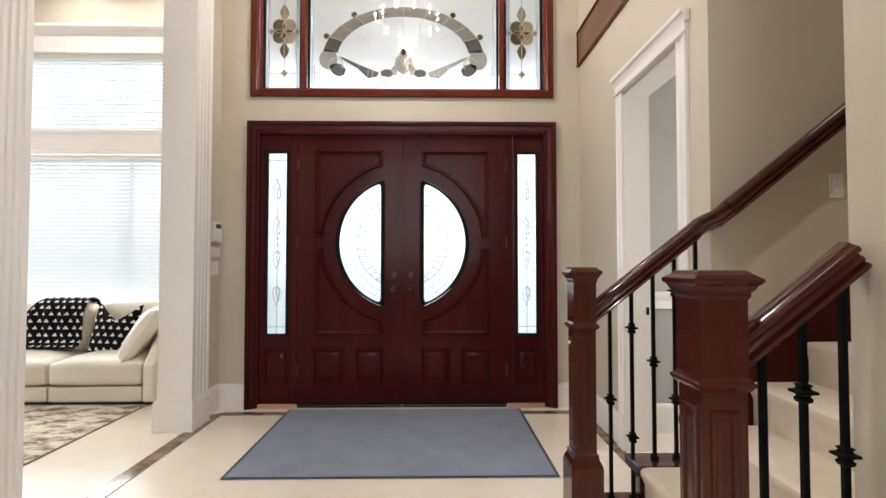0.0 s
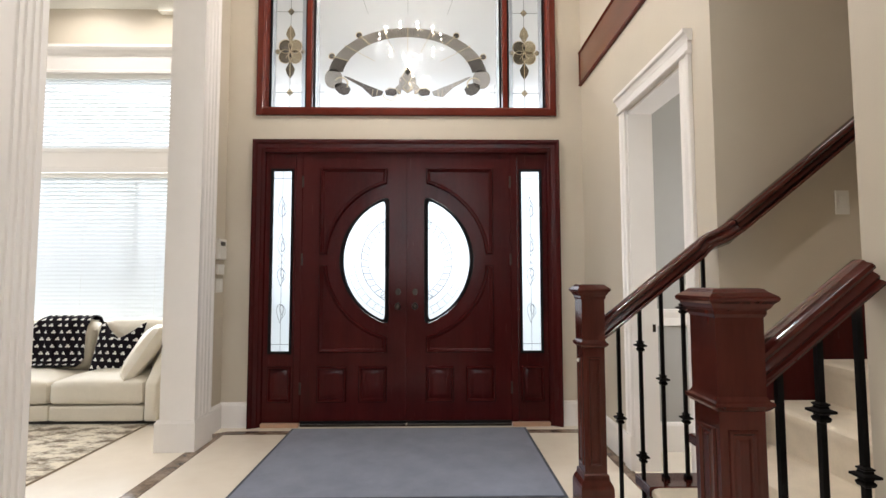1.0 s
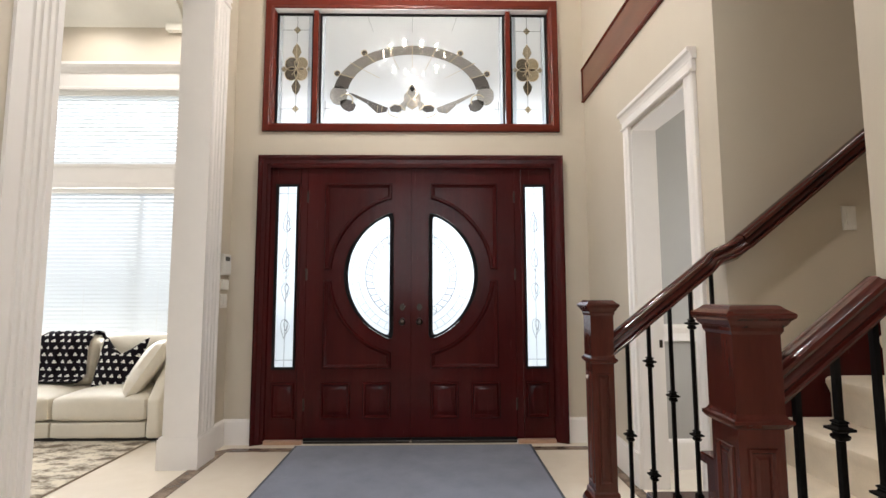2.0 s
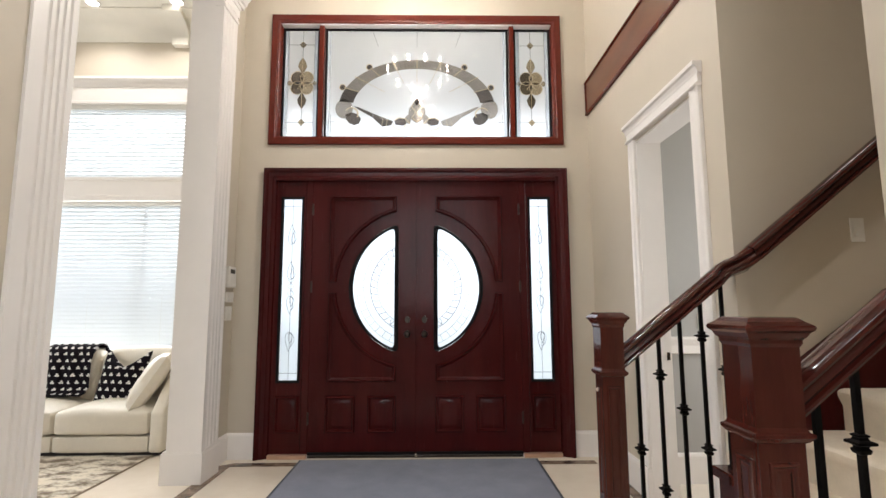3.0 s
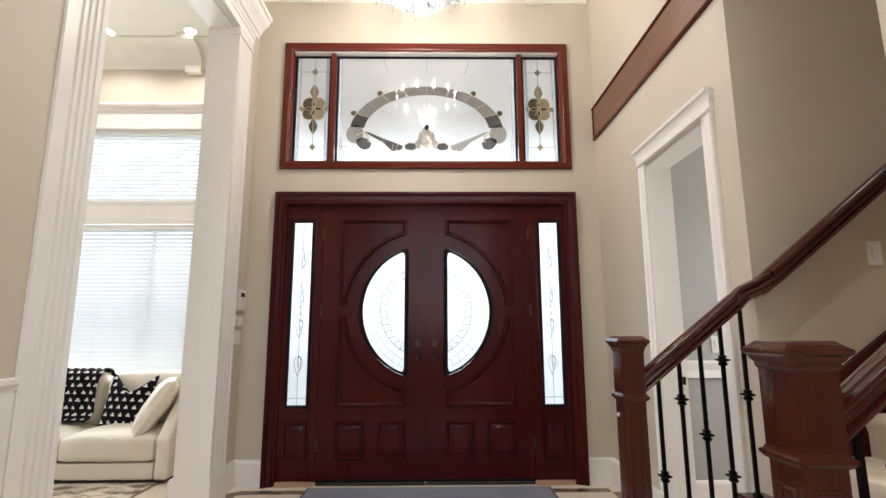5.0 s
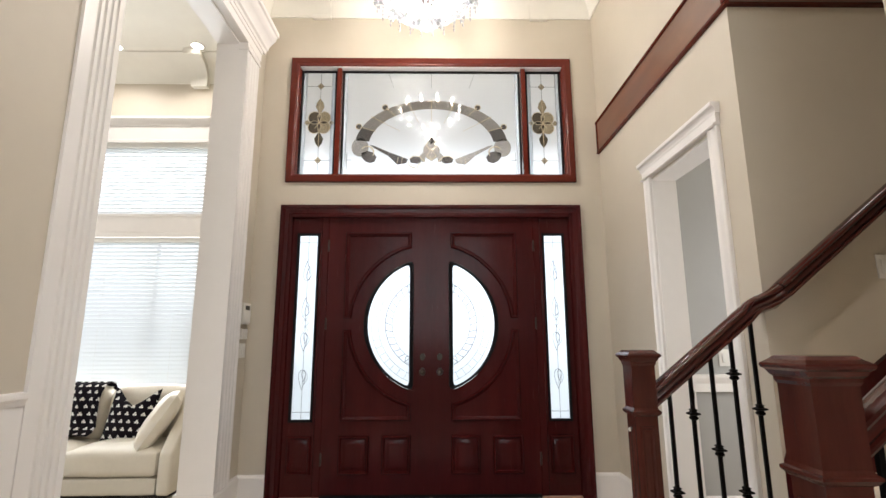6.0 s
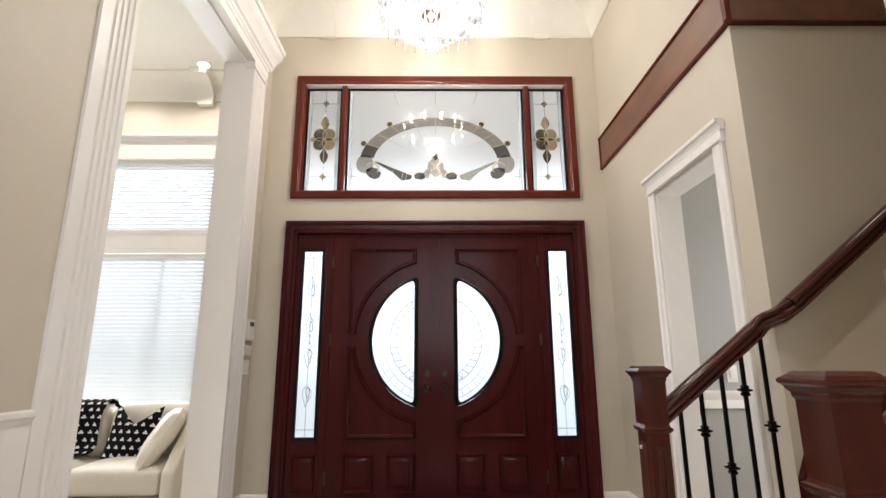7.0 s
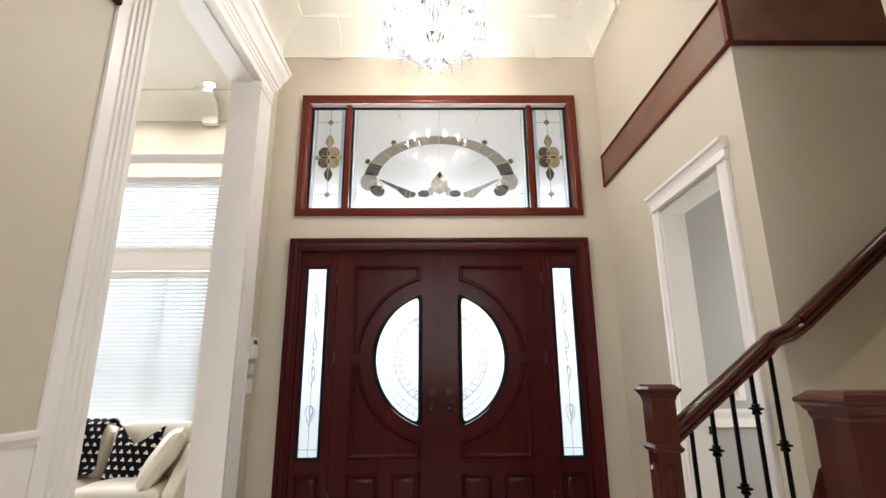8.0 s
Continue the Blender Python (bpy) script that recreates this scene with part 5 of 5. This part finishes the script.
for s, g in enumerate(rows):
    for i in range(nx):
        for j in range(len(line) - 1):
            f = bm.faces.new((g[i][j], g[i + 1][j], g[i + 1][j + 1], g[i][j + 1]))
            for lp, (a, b) in zip(f.loops, ((i, j), (i + 1, j), (i + 1, j + 1), (i, j + 1))):
                lp[uv].uv = (0.60 * a / nx + 1, lens[b] + 1)
part("throw_blanket", bm, SPRIG, label="black blanket with white sprigs draped over the sofa back", category="blanket", smooth=True)

rug = thing("rug", (0, 0, 0), "mottled beige and brown area rug under the sofa", "rug")
part("woven_field", boxes((-5.4, -2.235, -2.6, 0.62, 0.001, 0.010), bevel=0.003), RUG, rug)
part("binding", boxes((-2.236, -2.222, -2.6, 0.62, 0.001, 0.008)), material("rug_binding", (0.22, 0.17, 0.12), 0.9, vary=0.1, scale=30), rug, "brown woven binding")

# ---- chandelier ----
ch = thing("chandelier", (-0.03, -1.0, 0), "crystal chandelier with lit candle bulbs and hanging prisms", "chandelier")
part("canopy", lathe(bmesh.new(), [(0.0, TOP - 0.05), (0.02, TOP - 0.045), (0.06, TOP - 0.02), (0.07, TOP - 0.002), (0.0, TOP - 0.002)], n=20), BRASS, ch, smooth=True)
bm = bmesh.new()
tube(bm, [(0, 0, 4.35), (0.0001, 0, TOP - 0.04)], 0.008, 8)
part("stem", bm, BRASS, ch)
part("column", lathe(bmesh.new(), [(0.0, 3.80), (0.035, 3.80), (0.045, 3.83), (0.03, 3.87), (0.014, 3.90), (0.02, 3.98), (0.034, 4.02), (0.016, 4.08), (0.012, 4.2), (0.026, 4.26), (0.03, 4.32), (0.01, 4.36), (0.0, 4.36)], n=18), CRYSTAL, ch, smooth=True)
part("bottom_hub", lathe(bmesh.new(), [(0.0, 3.765), (0.012, 3.77), (0.02, 3.785), (0.06, 3.795), (0.072, 3.81), (0.068, 3.825), (0.03, 3.845), (0.0, 3.85)], n=20), BRONZE, ch, "small brushed metal hub", smooth=True)


def prism_drop(bm, x, y, z, r, h):
    """A faceted crystal drop."""
    ring_ = [bm.verts.new((x + r * math.cos(math.tau * k / 6), y + r * math.sin(math.tau * k / 6), z - h * 0.3)) for k in range(6)]
    top, low = bm.verts.new((x, y, z)), bm.verts.new((x, y, z - h))
    for k in range(6):
        bm.faces.new((ring_[k], ring_[(k + 1) % 6], top))
        bm.faces.new((ring_[(k + 1) % 6], ring_[k], low))


bm = bmesh.new()
prism_drop(bm, 0, 0, 0, 0.2, 1.0)
DROP = bpy.data.meshes.new("pendant")
bm.to_mesh(DROP)
bm.free()
DROP.materials.append(CRYSTAL)


def hang(parent, mesh, x, y, z, h):
    ob = new("pendant", mesh)
    ob.parent = parent
    ob.matrix_basis = Matrix.Translation((x, y, z)) @ Matrix.Diagonal((h, h, h, 1))


ARMS = 12
for k in range(ARMS):
    a = math.tau * (k + 0.5) / ARMS
    c, s = math.cos(a), math.sin(a)
    arm = thing("arm", (0, 0, 0), "", "")
    arm.parent = ch
    bm = bmesh.new()
    tube(bm, [(r * c, r * s, z) for r, z in ((0.03, 3.870), (0.09, 3.800), (0.18, 3.760), (0.28, 3.780), (0.33, 3.800), (0.355, 3.845))], 0.007, 6)
    part("branch", bm, CRYSTAL, arm, smooth=True)
    part("drip_pan", lathe(bmesh.new(), [(0.0, 3.840), (0.02, 3.837), (0.05, 3.847), (0.055, 3.857), (0.04, 3.851), (0.0, 3.849)], (0.355 * c, 0.355 * s, 0), 14), CRYSTAL, arm, smooth=True)
    part("candle", lathe(bmesh.new(), [(0.0, 3.849), (0.011, 3.851), (0.011, 3.890), (0.0, 3.890)], (0.355 * c, 0.355 * s, 0), 10), TRIM, arm, smooth=True)
    part("bulb", lathe(bmesh.new(), [(0.0, 3.887), (0.011, 3.895), (0.015, 3.915), (0.011, 3.938), (0.004, 3.955), (0.0, 3.960)], (0.355 * c, 0.355 * s, 0), 10), BULB, arm, "glowing candle bulb", smooth=True)
    for j in range(6):
        f = math.tau * j / 6
        hang(arm, DROP, 0.355 * c + 0.05 * math.cos(f), 0.355 * s + 0.05 * math.sin(f), 3.843, 0.055)
rnd = random.Random(4)
for tier, (r0, z0, count, r1, z1) in enumerate(((0.33, 3.87, 28, 0.15, 3.64), (0.22, 3.80, 14, 0.11, 3.62), (0.14, 4.30, 26, 0.355, 3.92), (0.388, 4.03, 26, 0.388, 3.735))):
    bm = bmesh.new()
    beads, rows = 9, []
    for j in range(beads):
        for g, rad in ((0.0, 0.0012), (0.18, 0.009), (0.75, 0.0035), (0.95, 0.0012)):
            f = min(1.0, (j + g) / (beads - 0.05))
            bulge = (0.05, 0.05, -0.1, 0.0)[tier] * math.sin(math.pi * f)
            px, pz = r0 + (r1 - r0) * f + bulge, z0 + (z1 - z0) * f
            rows.append([bm.verts.new((px + rad * math.cos(math.tau * q / 6), rad * math.sin(math.tau * q / 6), pz)) for q in range(6)])
    for a, b in zip(rows, rows[1:]):
        for q in range(6):
            bm.faces.new((a[q], a[(q + 1) % 6], b[(q + 1) % 6], b[q]))
    first = part("bead_string", bm, CRYSTAL, ch)
    for k in range(1, count):
        ob = first.copy()
        scene.collection.objects.link(ob)
        ob.matrix_basis = pose(0, 0, 0, 0, 0, 360 * k / count)
for k in range(48):
    a = math.tau * k / 48
    hang(ch, DROP, (0.365 + 0.03 * (k % 2)) * math.cos(a), (0.365 + 0.03 * (k % 2)) * math.sin(a), 3.895 + rnd.uniform(-0.01, 0.02), rnd.uniform(0.035, 0.05))
for k in range(46):
    a, r = rnd.uniform(0, math.tau), rnd.uniform(0.13, 0.30)
    z = 3.62 + 0.5 * r * r / 0.09 * 0.5 + rnd.uniform(-0.02, 0.03)
    hang(ch, DROP, r * math.cos(a), r * math.sin(a), z, rnd.uniform(0.05, 0.085))
bm = bmesh.new()
box(bm, -0.009, 0.009, -0.004, 0.004, -0.006, 0.006)
PIN = part("pin", bm, BRONZE, ch, "small dark metal pin")
pins = [(0.355, 3.832, k) for k in range(0, 12, 2)] + [(0.15, 3.632, k) for k in range(0, 12, 3)] + [(0.355, 3.900, k) for k in range(1, 12, 3)]
for i, (r, z, k) in enumerate(pins):
    ob = PIN if i == 0 else PIN.copy()
    if i:
        scene.collection.objects.link(ob)
    ob.matrix_basis = pose(r * math.cos(math.tau * (k + 0.5) / 12), r * math.sin(math.tau * (k + 0.5) / 12), z, 0, 0, 30 * k + 105)
part("finial_ball", lathe(bmesh.new(), [(0.0, 3.525), (0.018, 3.53), (0.028, 3.55), (0.022, 3.575), (0.006, 3.59), (0.0, 3.60)], n=10), CRYSTAL, ch, "faceted crystal ball")
bm = bmesh.new()
tube(bm, [(0, 0, 3.59), (0.0001, 0, 3.79)], 0.004, 6)
part("hanger_wire", bm, BRASS, ch)

# ---- outside: a hedge below the living room window ----
hd = random.Random(9)
bm = bmesh.new()
for k in range(5200):
    x, y = hd.uniform(-7.5, -2.1), hd.uniform(2.6, 3.5)
    top = 1.25 + 0.22 * noise.noise(Vector((x * 1.3, y, 0))) + 0.1 * noise.noise(Vector((x * 5, y * 5, 3)))
    z = -0.15 + hd.uniform(0, 1) ** 0.6 * (top - 0.1)
    n3 = Vector((hd.uniform(-1, 1), hd.uniform(-1, 1), hd.uniform(-0.2, 1))).normalized()
    t3 = n3.orthogonal().normalized()
    b3 = n3.cross(t3)
    p, w = Vector((x, y, z)), hd.uniform(0.03, 0.06)
    bm.faces.new([bm.verts.new(p + t3 * w), bm.verts.new(p + b3 * w * 0.5), bm.verts.new(p - t3 * w), bm.verts.new(p - b3 * w * 0.5)])
part("hedge", bm, LEAF, label="leafy green hedge outside the living room window", category="hedge", kind="stuff")
